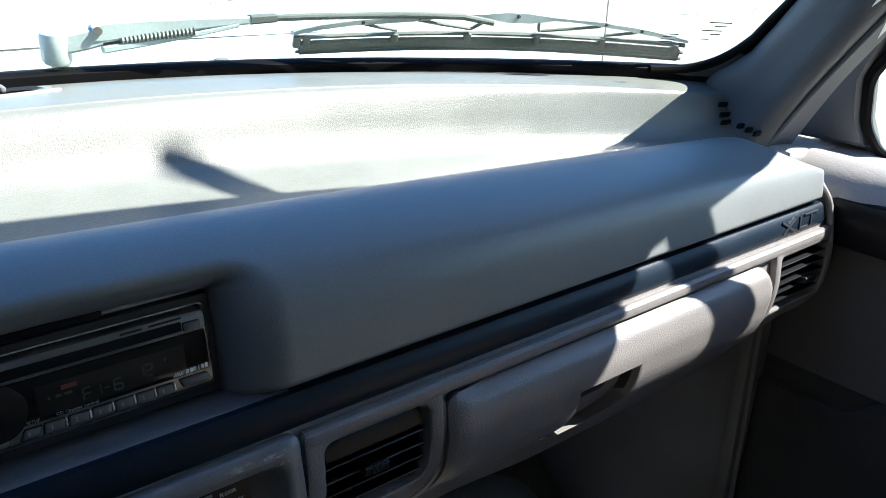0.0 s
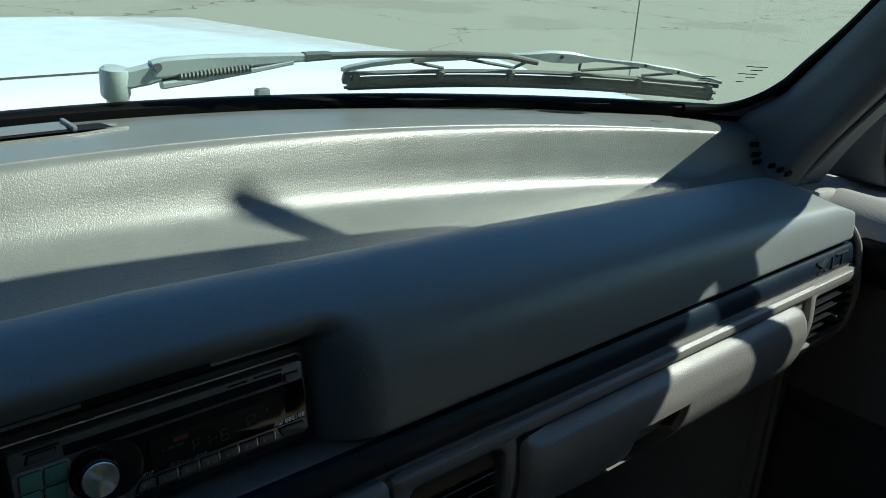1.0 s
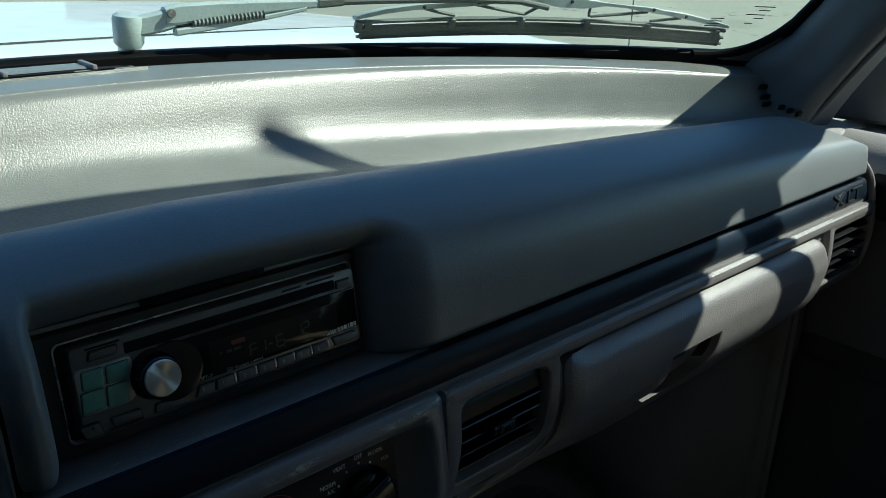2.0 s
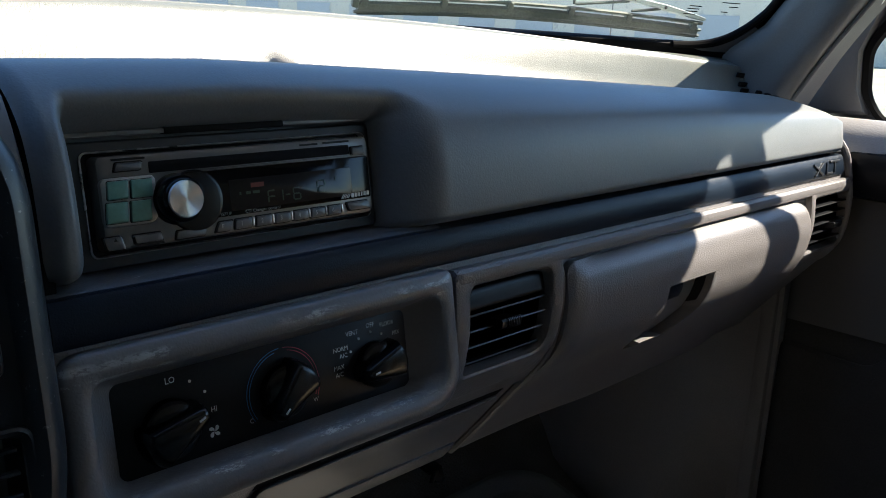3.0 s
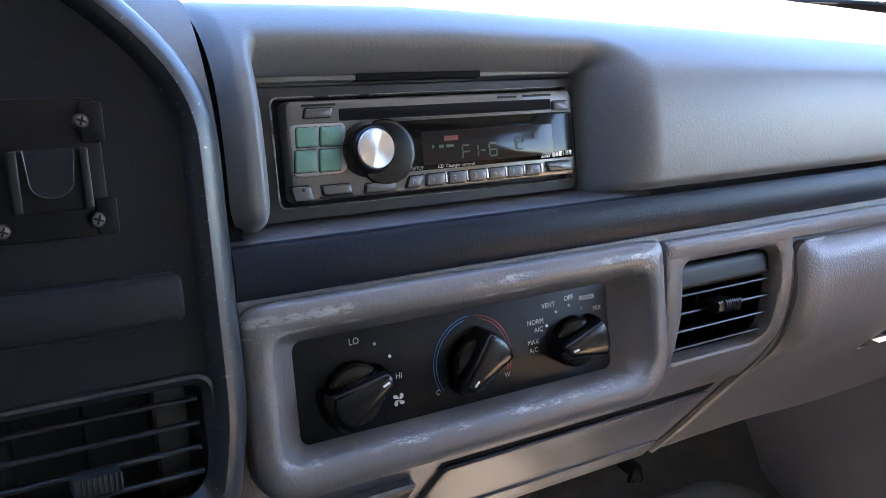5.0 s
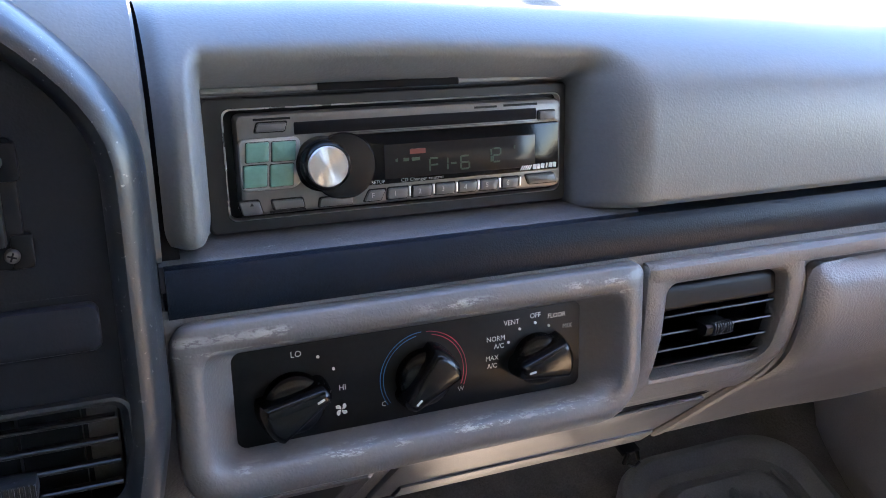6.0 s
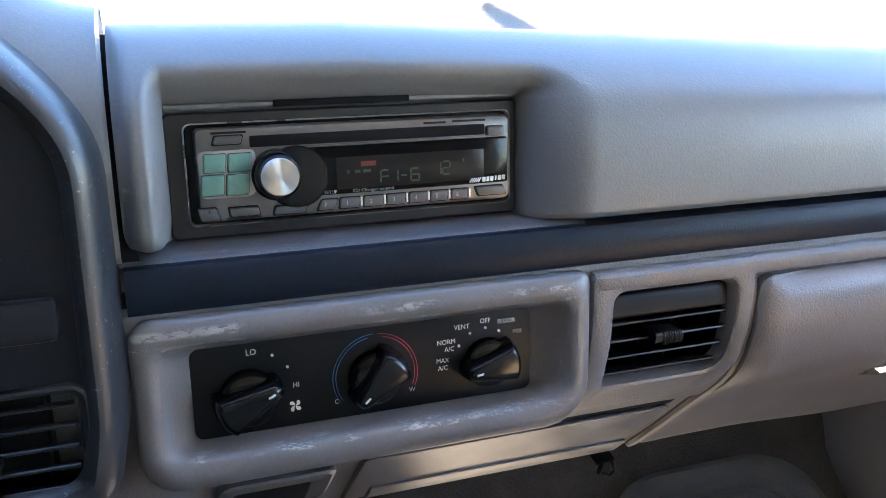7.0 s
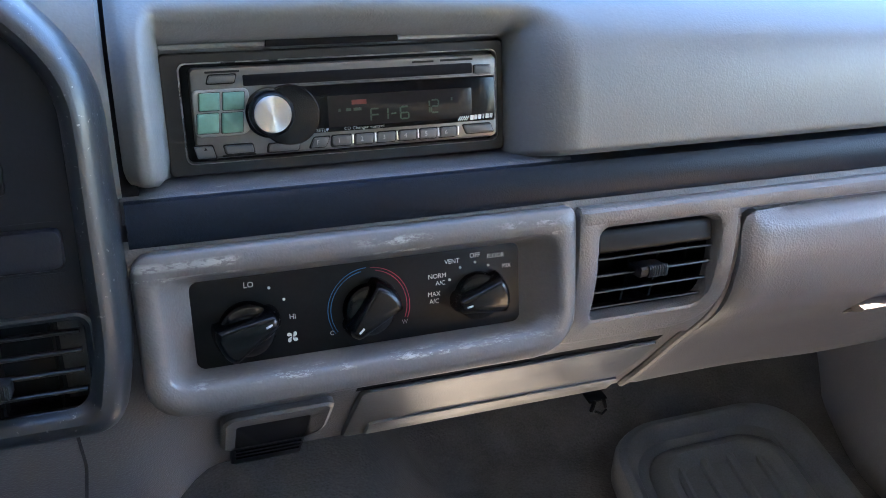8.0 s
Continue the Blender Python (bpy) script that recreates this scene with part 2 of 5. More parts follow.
def part(name, bm, material, parent, label="", smooth=35):
    ob = link_mesh(name, bm, material, smooth)
    ob.parent = parent
    return tagged(ob, label)


def skin(bm, rings, cap_first=False, cap_last=False, warp=None, closed=True):
    """Faces between successive rings of equally many points."""
    made = [[bm.verts.new(warp(p) if warp else p) for p in ring] for ring in rings]
    for a, b in zip(made, made[1:]):
        count = len(a)
        for i in range(count if closed else count - 1):
            j = (i + 1) % count
            bm.faces.new((a[i], a[j], b[j], b[i]))
    if cap_first:
        bm.faces.new(made[0])
    if cap_last:
        bm.faces.new(made[-1])
    return bm


def rr(x0, x1, z0, z1, r, y, n=5, m=8):
    """A ring round a rounded rectangle in the plane y; r: one radius, or four (bottom left, bottom right, top right, top left)."""
    r = [r] * 4 if isinstance(r, (int, float)) else r
    lim = min(x1 - x0, z1 - z0) / 2 - 1e-5
    r = [max(min(v, lim), 1e-5) for v in r]
    corners = [(x0 + r[0], z0 + r[0], r[0], 180), (x1 - r[1], z0 + r[1], r[1], 270), (x1 - r[2], z1 - r[2], r[2], 0), (x0 + r[3], z1 - r[3], r[3], 90)]
    arcs = [[(cx + rad * math.cos(radians(a0 + 90 * k / n)), y, cz + rad * math.sin(radians(a0 + 90 * k / n))) for k in range(n + 1)] for cx, cz, rad, a0 in corners]
    out = []
    for i, arc in enumerate(arcs):
        out += arc
        p, q = Vector(arc[-1]), Vector(arcs[(i + 1) % 4][0])
        out += [tuple(p.lerp(q, k / m)) for k in range(1, m)]
    return out


def solid(rings, warp=None):
    return skin(bmesh.new(), rings, True, True, warp)


def slab(x0, x1, z0, z1, r, y_back, y_front, edge=0.001, warp=None, m=4):
    """A raised rounded plate with a softened front edge."""
    e = edge
    return solid([rr(x0, x1, z0, z1, r, y_back, m=m), rr(x0, x1, z0, z1, r, y_front + e, m=m), rr(x0 + e * 0.3, x1 - e * 0.3, z0 + e * 0.3, z1 - e * 0.3, r, y_front + e * 0.3, m=m),
                  rr(x0 + e, x1 - e, z0 + e, z1 - e, r, y_front, m=m)], warp)


def box(size, at=(0, 0, 0), turn=(0, 0, 0), bevel=0.001, bm=None):
    bm = bm or bmesh.new()
    made = bmesh.ops.create_cube(bm, size=1, matrix=pose(*at, *turn) @ Matrix.Diagonal((*size, 1)))
    if bevel:
        edges = {e for v in made["verts"] for e in v.link_edges}
        bmesh.ops.bevel(bm, geom=list(edges), offset=bevel, segments=2, affect="EDGES", profile=0.5)
    return bm


def tube(points, radii, seg=12, bm=None, flat=1.0):
    """A capped tube through the points; flat: its height over its width."""
    bm = bm or bmesh.new()
    pts = [Vector(p) for p in points]
    rings = []
    for i, p in enumerate(pts):
        d = (pts[min(i + 1, len(pts) - 1)] - pts[max(i - 1, 0)]).normalized()
        side = d.cross(Vector((0, 0, 1)))
        side = side.normalized() if side.length > 1e-4 else Vector((1, 0, 0))
        up = side.cross(d)
        r = radii[i] if isinstance(radii, (list, tuple)) else radii
        rings.append([p + r * (math.cos(2 * math.pi * k / seg) * side + flat * math.sin(2 * math.pi * k / seg) * up) for k in range(seg)])
    return skin(bm, rings, True, True)


def disc(cx, cz, profile, seg=32, warp=None):
    """A turned form about the line through (cx, cz) along y; profile: rows of radius and y, back to front."""
    return solid([[(cx + r * math.cos(2 * math.pi * k / seg), y, cz + r * math.sin(2 * math.pi * k / seg)) for k in range(seg)] for r, y in profile], warp)


def curve(points, count):
    """Count points along a smooth line through the given ones."""
    p = np.array(points, float)
    p = np.vstack([2 * p[0] - p[1], p, 2 * p[-1] - p[-2]])
    out = []
    for u in np.linspace(0, len(p) - 3 - 1e-9, count):
        i, f = int(u), u - int(u)
        a, b, c, d = p[i : i + 4]
        out.append(0.5 * (2 * b + (c - a) * f + (2 * a - 5 * b + 4 * c - d) * f * f + (3 * b - a - 3 * c + d) * f**3))
    return out


def grid(rows, bm=None):
    return skin(bm or bmesh.new(), rows, closed=False)


def smooth(a, b, x):
    t = min(max((x - a) / (b - a), 0), 1)
    return t * t * (3 - 2 * t)


def words(text, x, y, z, size, material, parent, name="lettering", align="CENTER", turn=0, thick=0.0, stretch=1.0):
    """Lettering on a face that looks towards -y."""
    cu = bpy.data.curves.new("lettering", "FONT")
    cu.body, cu.size, cu.align_x, cu.align_y, cu.extrude, cu.resolution_u = text, size, align, "CENTER", thick, 2
    temp = new("temp", cu)
    bpy.context.view_layer.update()
    me = bpy.data.meshes.new_from_object(temp.evaluated_get(bpy.context.evaluated_depsgraph_get()))
    bpy.data.objects.remove(temp)
    me.transform(pose(x, y, z, 90, 0, 0) @ pose(0, 0, 0, 0, 0, turn) @ Matrix.Diagonal((stretch, 1, 1, 1)))
    me.materials.clear()
    me.materials.append(material)
    ob = new(name, me)
    ob.parent = parent
    return ob


# ---------------------------------------------------------------- plan
# The dash is built in its own frame: x along it, y into it, z up its face, which leans back by 10 degrees.
DASH = pose(0, 0, 1.35, -10, 0, 0)
CAB = pose(0, 0, 1.35)
FACE = -0.035


def lean(z):
    """How far the lower dash falls back below the vents."""
    zs = [z - 0.008, z - 0.004, z, z + 0.004, z + 0.008]
    return float(np.mean([np.interp(-v, [0.085, 0.115, 0.145, 0.165, 0.188, 0.21, 0.256, 0.30, 0.40], [0, 0.003, 0.013, 0.028, 0.055, 0.081, 0.135, 0.185, 0.30]) for v in zs]))


def low(p):
    return (p[0], p[1] + lean(p[2]) * (1 - 0.45 * smooth(-0.085, -0.150, p[0])), p[2])


def high(p):
    return p


def face_to_cab(p):
    c, s = math.cos(radians(10)), math.sin(radians(10))
    return (p[0], c * p[1] + s * p[2], -s * p[1] + c * p[2])


def base_y(x):
    x = min(abs(x), 0.86)
    return 0.42 - 0.45 * x * x


def base_z(x):
    return 0.094 - 0.016 * (x / 0.8) ** 2


HEAD = 0.52


def head_y(x):
    return -0.11 - 0.19 * x * x


def pane(x, v, off=0.0):
    """A point of the windscreen: v from its foot (0) to its head (1), off metres outside it."""
    a, b = Vector((x, base_y(x), base_z(x))), Vector((x * 0.885, head_y(x * 0.885), HEAD))
    dip = Vector((0, -0.06 * (x / 0.8) ** 2 * v * (1 - v), 0))
    n = Vector((0.5 * x, 0.66, 0.66)).normalized()
    return a.lerp(b, v) + dip + off * n

# ---------------------------------------------------------------- dashboard
X_LEFT, X_RIGHT = -0.124, 0.800
PROFILE = curve([(0.004, -0.0372), (-0.022, -0.0372), (-0.0325, -0.034), (-0.0350, -0.026), (-0.0362, 0.0), (-0.0345, 0.022), (-0.029, 0.040), (-0.016, 0.0565),
                 (0.002, 0.0685), (0.022, 0.0760), (0.040, 0.0788), (0.052, 0.0775), (0.062, 0.0720), (0.068, 0.060), (0.069, 0.045), (0.069, 0.025)], 170)
dashboard = thing("dashboard", DASH, "grey grained vinyl truck dashboard with padded top", "dashboard")


def brow_top(x):
    """Height of the brow's ridge, which falls towards the door."""
    x = max(x, 0.0)
    return 0.079 - 0.045 * x - 0.015 * x * x


def sag(x, z):
    return z - (0.079 - brow_top(x)) * smooth(-0.015, 0.075, z)


def recess(x, z):
    """How far a point lies inside the radio recess: 0 on the pad, 1 at its back. The left edge is tight, the top and the right roll in softly, with round corners."""
    def lip(t):
        t = min(max(t, 0.0), 1.0)
        soft_roll = 0.82 * (1 - math.sqrt(1 - t * t)) + 0.18 * t * t
        return soft_roll + under * (smooth(0, 1, t) - soft_roll)
    left = min(max((-0.1000 - x) / 0.0115, 0.0), 1.0)
    right = min(max((x - 0.095) / 0.038, 0.0), 1.0)
    top = min(max((z - 0.0355) / 0.0250, 0.0), 1.0)
    h = math.hypot(max(left, right), top)
    under = 0.44 * (top / h if h > 0 else 1.0) ** 2
    return lip(1 - h)


def brow(x, y, z):
    inside = recess(x, z) * (1 - smooth(0.02, 0.03, y))
    y += (0.008 - y) * inside
    if x < -0.106:
        # the post beside the recess is round in section and closes with a round foot
        y += 0.0075 * smooth(-0.1125, -0.1245, x) ** 1.7
    post = 1 - smooth(-0.1085, -0.0995, x)
    foot = max(0.0, -0.0200 - z) / 0.0172
    if post > 0 and y < 0.004:
        y += 0.016 * post * foot ** 4 * (1 - smooth(-0.005, 0.004, y))
        x += (-0.1122 - x) * 0.85 * (1 - smooth(-0.1010, -0.0965, x)) * (1 - math.sqrt(1 - min(foot, 1.0) ** 2))
        z += 0.0012 * post * foot ** 2
    end = smooth(0.775, X_RIGHT, x)
    back = smooth(-0.015, 0.06, y)
    slope = max(0.85 * back, min(max((z + 0.03) / 0.105, 0.0), 1.0) ** 3)
    turn = min(max((x - 0.748) / (X_RIGHT - 0.748), 0.0), 1.0)
    fall = (0.006 * turn + 0.036 * (1 - math.sqrt(1 - turn * turn))) * smooth(-0.025, 0.07, z)
    return (x - 0.036 * slope * smooth(0.70, X_RIGHT, x), y + 0.010 * end * end, sag(x, z) - fall)


xs = list(np.linspace(X_LEFT, -0.096, 52)) + list(np.linspace(-0.093, 0.084, 50)) + list(np.linspace(0.0855, 0.134, 40)) + list(np.linspace(0.14, 0.74, 62)) + [0.744 + (X_RIGHT - 0.744) * math.sin(math.pi * k / 60) for k in range(31)]
bm = grid([[brow(x, y, z) for y, z in PROFILE] for x in xs])
part("upper_pad", bm, PAD, dashboard, "soft grey padded brow over the radio")
bm = bmesh.new()
end = [brow(X_RIGHT, y, z) for y, z in PROFILE]
skin(bm, [end, [(x + 0.004, y + 0.004, z - 0.001) for x, y, z in end], [(x + 0.004, 0.10 + 0.1 * (z + 0.04), z * 0.3) for x, y, z in end]], closed=False)
part("pad_end_cap", bm, PAD, dashboard)

# cheek between the brow and the instrument surround
bm = grid([[(x, y + 0.006 + 0.008 * smooth(-0.128, -0.1262, x) * smooth(0.0, 0.06, z), z - 0.002 + (0.011 + 0.045 * smooth(-0.126, -0.24, x)) * smooth(-0.005, 0.07, z)) for y, z in PROFILE] for x in [*np.linspace(-0.34, -0.1290, 24), -0.1280, -0.1272, -0.1266, -0.1262]])
part("cheek", bm, PAD, dashboard)
bm = grid([[(x, y + 0.012, z - 0.005) for y, z in PROFILE] for x in (-0.1340, -0.1180)])
part("seam_backing", bm, VOID, dashboard)

# the shelf between brow and windscreen, and the top panel up to the glass


def shelf_row(x):
    a = min(abs(x), 0.82)
    _, yr, zr = face_to_cab((x, 0.064, (brow_top(a) if x > 0 else 0.079) - 0.014))
    yc, zc = 0.243 - 0.22 * a * a, 0.106 - 0.075 * a * a
    yb_, zb_ = base_y(x) + 0.012, base_z(x) - 0.008
    dy, dz = yc - yr, zc - zr
    pts = [(yr - 0.006, zr - 0.006), (yr + 0.004, zr - 0.004), (yr + 0.25 * dy, zr - 0.010), (yr + 0.52 * dy, zr - 0.008), (yr + 0.68 * dy, zr - 0.002), (yr + 0.765 * dy, zr + 0.12 * dz), (yr + 0.825 * dy, zr + 0.36 * dz), (yr + 0.878 * dy, zr + 0.66 * dz), (yr + 0.930 * dy, zr + 0.91 * dz),
           (yr + 0.975 * dy, zc - 0.0006), (yc + 0.05 * (yb_ - yc), zc + 0.0010), (yc + 0.5 * (yb_ - yc), zc + 0.45 * (zb_ - zc) + 0.003), (yb_, zb_), (yb_ + 0.03, zb_ - 0.012)]
    fill = smooth(0.70, 0.82, a)
    pts = [(y, z + fill * max(0.0, zr - 0.004 + (zc - zr) * (y - yr) / dy - z) if i < 9 else z) for i, (y, z) in enumerate(pts)]
    return [(x, y, z) for y, z in curve(pts, 92)]


shelf = thing("dash_top", CAB, "sunlit grey grained vinyl shelf below the windscreen", "dashboard top", kind="structure")
part("top_panel", grid([shelf_row(x) for x in np.linspace(-0.815, 0.815, 120)]), TOP, shelf)


def shelf_at(x, y):
    row = shelf_row(x)
    return float(np.interp(y, [p[1] for p in row[3:]], [p[2] for p in row[3:]]))


# demister slots, one long one in the middle and a row of small ones by the pillar
demister = thing("demister_vent", CAB, "long dark demister slot in the dash top", "air vent")
rows = []
for x in np.linspace(-0.38, 0.112, 24):
    pinch = 0.016 * smooth(0.062, 0.112, x)
    y0, y1 = 0.311 + pinch * 0.7, 0.359 - pinch * 0.5
    rows.append([(x, y, shelf_at(x, y) + h) for y, h in ((y0 - 0.004, -0.003), (y0 - 0.002, 0.0022), (y0 + 0.002, 0.0015), (y0 + 0.004, -0.001), ((y0 + y1) / 2, 0.0012), (y1 - 0.004, -0.001), (y1 - 0.002, 0.0015), (y1 + 0.002, 0.0022), (y1 + 0.004, -0.003))])
part("surround", grid(rows), TOP, demister)
rows = [[(x, y, shelf_at(x, y) + 0.0032) for y in np.linspace(0.316, 0.353, 5)] for x in np.linspace(-0.37, 0.098, 24)]
part("slot", grid(rows), VOID, demister, "dark slot")
rows = [[(x, y, shelf_at(x, y) + h) for y, h in ((0.3260, 0.0038), (0.3300, 0.0052), (0.3520, 0.0078), (0.3550, 0.0070))] for x in np.linspace(-0.372, 0.066, 24)]
part("back_wall", grid(rows), TOP, demister)
for k in range(6):
    x = 0.066 - 0.07 * k
    bm = box((0.004, 0.034, 0.005), (x, 0.3350, shelf_at(x, 0.3350) + 0.0060), bevel=0.0008)
    part("vane", bm, GREY, demister)
# a short tapered slot near the far end of the dash top
outer = thing("demister_vent", CAB, "short tapered demister slot near the dash end", "air vent")
rows = []
for u in np.linspace(0, 1, 14):
    x = 0.560 + 0.055 * u
    w = 0.0065 * math.sin(math.pi * (0.12 + 0.86 * u)) ** 0.8
    y = base_y(x) - 0.032
    rows.append([(x, y + d * w, shelf_at(x, y + d * w) + 0.0012) for d in (-1, -0.4, 0.4, 1)])
part("slot", grid(rows), VOID, outer, "dark slot")
for k, (x, y, lift) in enumerate(((0.793, 0.1000, 0), (0.790, 0.0952, 0), (0.787, 0.0905, 0), (0.794, 0.0735, 0.0285), (0.7935, 0.0625, 0.0262), (0.793, 0.0519, 0.0240))):
    slot = thing("demister_slot", CAB, "small dark demister slot beside the pillar", "air vent", "demister slots beside the pillar")
    part("slot", box((0.018 - 0.0005 * k, 0.0030 + 0.0010 * (k > 2), 0.006), (x - 0.006, y, lift or shelf_at(x, y) + 0.001), (14, 4, -8 + 3 * k), 0.001), VOID, slot)

# grey ledge under the radio and the dark strip along the dash
bm = solid([[high((x, y, z)) for y, z in ((0.012, -0.052), (0.012, -0.0335), (0.002, -0.0345), (-0.016, -0.0368), (-0.0235, -0.0382), (-0.0255, -0.0400), (-0.0255, -0.052))] for x in np.linspace(X_LEFT - 0.004, 0.13, 16)])
part("radio_ledge", bm, LEDGE, dashboard, "worn grey ledge under the radio")
rows = []
for x in np.linspace(X_LEFT - 0.002, 0.802, 90):
    e = smooth(0.792, 0.803, x)
    rows.append([high((x, y + 0.012 * e, z * (1 - 0.12 * e) - 0.0515 * 0.12 * e)) for y, z in ((0.0, -0.0655), (-0.024, -0.0655), (-0.0292, -0.0640), (-0.0312, -0.0608), (-0.0318, -0.0520), (-0.0312, -0.0440), (-0.0290, -0.0408), (-0.0250, -0.0395), (0.0, -0.0390))])
part("trim_strip", solid(rows), DARK, dashboard, "dark blue grey strip along the dash")
# raised three-stroke badge at the end of the strip
for k, (x0, z0, x1, z1) in enumerate(((0.707, -0.0460, 0.731, -0.0640), (0.733, -0.0455, 0.709, -0.0645), (0.743, -0.0460, 0.740, -0.0640), (0.7390, -0.0630, 0.7565, -0.0630), (0.751, -0.0460, 0.778, -0.0460), (0.765, -0.0460, 0.762, -0.0640))):
    z0, z1 = (-0.0532 + 0.74 * (v + 0.0550) for v in (z0, z1))
    dx, dz = x1 - x0, z1 - z0
    bm = box((math.hypot(dx, dz), 0.0022, 0.0023), (0, 0, 0), bevel=0.0006)
    bmesh.ops.transform(bm, matrix=pose((x0 + x1) / 2, -0.0322, (z0 + z1) / 2, 0, -math.degrees(math.atan2(dz, dx)), 0), verts=bm.verts)
    part("badge_stroke", bm, RIM, dashboard)

# grey body of the lower dash
HOLES = ((-0.118, 0.119, -0.149, -0.076), (0.137, 0.240, -0.158, -0.076), (0.700, 0.802, -0.155, -0.074))
px = sorted(set(np.linspace(-0.1655, 0.806, 114).round(4)) | {v for h in HOLES for v in h[:2]})
pz = sorted(set(np.linspace(-0.060, -0.2640, 60).round(4)) | {v for h in HOLES for v in h[2:]}, reverse=True)
bm = bmesh.new()


def drop(x, z):
    """The lower edge hangs down beside the steering column."""
    return z - (0.010 + 0.055 * smooth(-0.095, -0.165, x) ** 1.5) * smooth(-0.195, -0.264, z) * smooth(-0.03, -0.09, x)


def seam(x, z):
    return x - 0.16 * max(0.0, -0.20 - z) * smooth(-0.09, -0.1655, x)


net = [[bm.verts.new(low((seam(x, drop(x, z)), FACE + 0.0075, drop(x, z)))) for z in pz] + [bm.verts.new(low((seam(x, drop(x, -0.2660)), FACE + 0.04, drop(x, -0.2660))))] for x in px]
for i in range(len(px) - 1):
    for j in range(len(pz)):
        cx, cz = (px[i] + px[i + 1]) / 2, (pz[j] + pz[j + 1]) / 2 if j + 1 < len(pz) else -0.265
        if not any(h[0] < cx < h[1] and h[2] < cz < h[3] for h in HOLES):
            bm.faces.new((net[i][j], net[i + 1][j], net[i + 1][j + 1], net[i][j + 1]))
part("lower_panel", bm, GREY, dashboard, "grey plastic lower dash")
# closing panel at the door end
rows = [[low((0.8055, y + FACE + 0.008, z)) for y in (0.0, 0.02, 0.06, 0.12, 0.2)] for z in np.linspace(-0.038, -0.262, 24)]
part("end_panel", grid(rows), GREY, dashboard)
rim = [low((x, FACE + y, z)) for x, y, z in ((0.798, 0.006, -0.158), (0.8035, 0.0035, -0.140), (0.8055, 0.003, -0.100), (0.8055, 0.003, -0.060), (0.8045, 0.005, -0.040), (0.8000, 0.012, -0.022))]
part("end_rim", tube([tuple(p) for p in curve(rim, 30)], 0.0042, 10), GREY, dashboard)
part("end_filler", box((0.004, 0.245, 0.050), (0.794, 0.1125, -0.032), bevel=0.0), GREY, dashboard)
# rounded rail over the glove box and its upright beside the outer vent
rows = [[low((x, y - 0.0008 + 0.0012 * (1 - smooth(0.1325, 0.1365, x)) + 0.007 * smooth(0.782, 0.802, x) ** 2, z)) for y, z in ((-0.026, -0.0685), (-0.0325, -0.0690), (-0.0352, -0.0718), (-0.0355, -0.0760), (-0.0340, -0.0795), (-0.0300, -0.0812), (-0.024, -0.0812))] for x in [0.1325, 0.1340, 0.1365, *np.linspace(0.14, 0.8020, 80)]]
part("rail", solid(rows), GREY, dashboard)
bm = slab(0.0035, 0.233, -0.2640, -0.1915, (0.004, 0.006, 0.008, 0.004), FACE + 0.010, FACE + 0.0015, 0.003, low, 14)
part("pull_out_tray", bm, TRAY, dashboard, "smooth grey pull-out tray front")
rows = []
for z in np.linspace(-0.086, -0.180, 30):
    up = min(max(z + 0.169, 0.0), 0.030)
    x0 = 0.2455 - (0.030 - math.sqrt(0.030**2 - (0.030 - up) ** 2))
    rows.append([low((x0 + (0.253 - x0) * k / 6, FACE + 0.0028 + 0.003 * smooth(0.247, 0.253, x0 + (0.253 - x0) * k / 6), z)) for k in range(7)])
part("crease_fill", grid(rows), GREY, dashboard)
rows = [[low((x, y, z)) for y, z in ((FACE + 0.004, -0.241), (FACE - 0.0015, -0.2432), (FACE - 0.003, -0.2470), (FACE - 0.003, -0.2590), (FACE + 0.004, -0.2640))] for x in np.linspace(0.020, 0.228, 20)]
part("tray_lip", solid(rows), TRAY, dashboard)
rows = [[low((x, y, z)) for y, z in ((FACE + 0.0076, -0.1850), (FACE + 0.0070, -0.1856), (FACE + 0.0070, -0.1912), (FACE + 0.0076, -0.1918))] for x in np.linspace(0.0, 0.231, 24)]
part("tray_gap", grid(rows), VOID, dashboard, "dark gap over the tray")

# ashtray pocket with a grey surround
ash = thing("ashtray", DASH, "pulled-out dark ashtray pocket in a grey surround", "ashtray")
ringset = [rr(-0.088, -0.014, -0.244, -0.191, (0.004, 0.018, 0.006, 0.010), FACE + 0.008), rr(-0.087, -0.015, -0.243, -0.192, (0.004, 0.018, 0.006, 0.010), FACE - 0.001),
           rr(-0.085, -0.018, -0.241, -0.194, (0.004, 0.016, 0.005, 0.008), FACE - 0.004), rr(-0.078, -0.028, -0.246, -0.208, 0.003, FACE + 0.000), rr(-0.078, -0.030, -0.246, -0.209, 0.003, FACE + 0.004)]
part("surround", skin(bmesh.new(), ringset, warp=low), GREY, ash)
part("pocket", slab(-0.080, -0.027, -0.276, -0.2075, 0.003, FACE + 0.008, FACE + 0.0005, 0.002, low), BLACK, ash, "black ashtray front")
for k in range(3):
    z = -0.250 - 0.0065 * k
    part("rib", solid([[low((x, FACE + y, z + h)) for y, h in ((0.004, -0.002), (-0.0022, -0.001), (-0.0022, 0.001), (0.004, 0.002))] for x in np.linspace(-0.077, -0.030, 4)]), BLACK, ash)

# ---------------------------------------------------------------- air vents


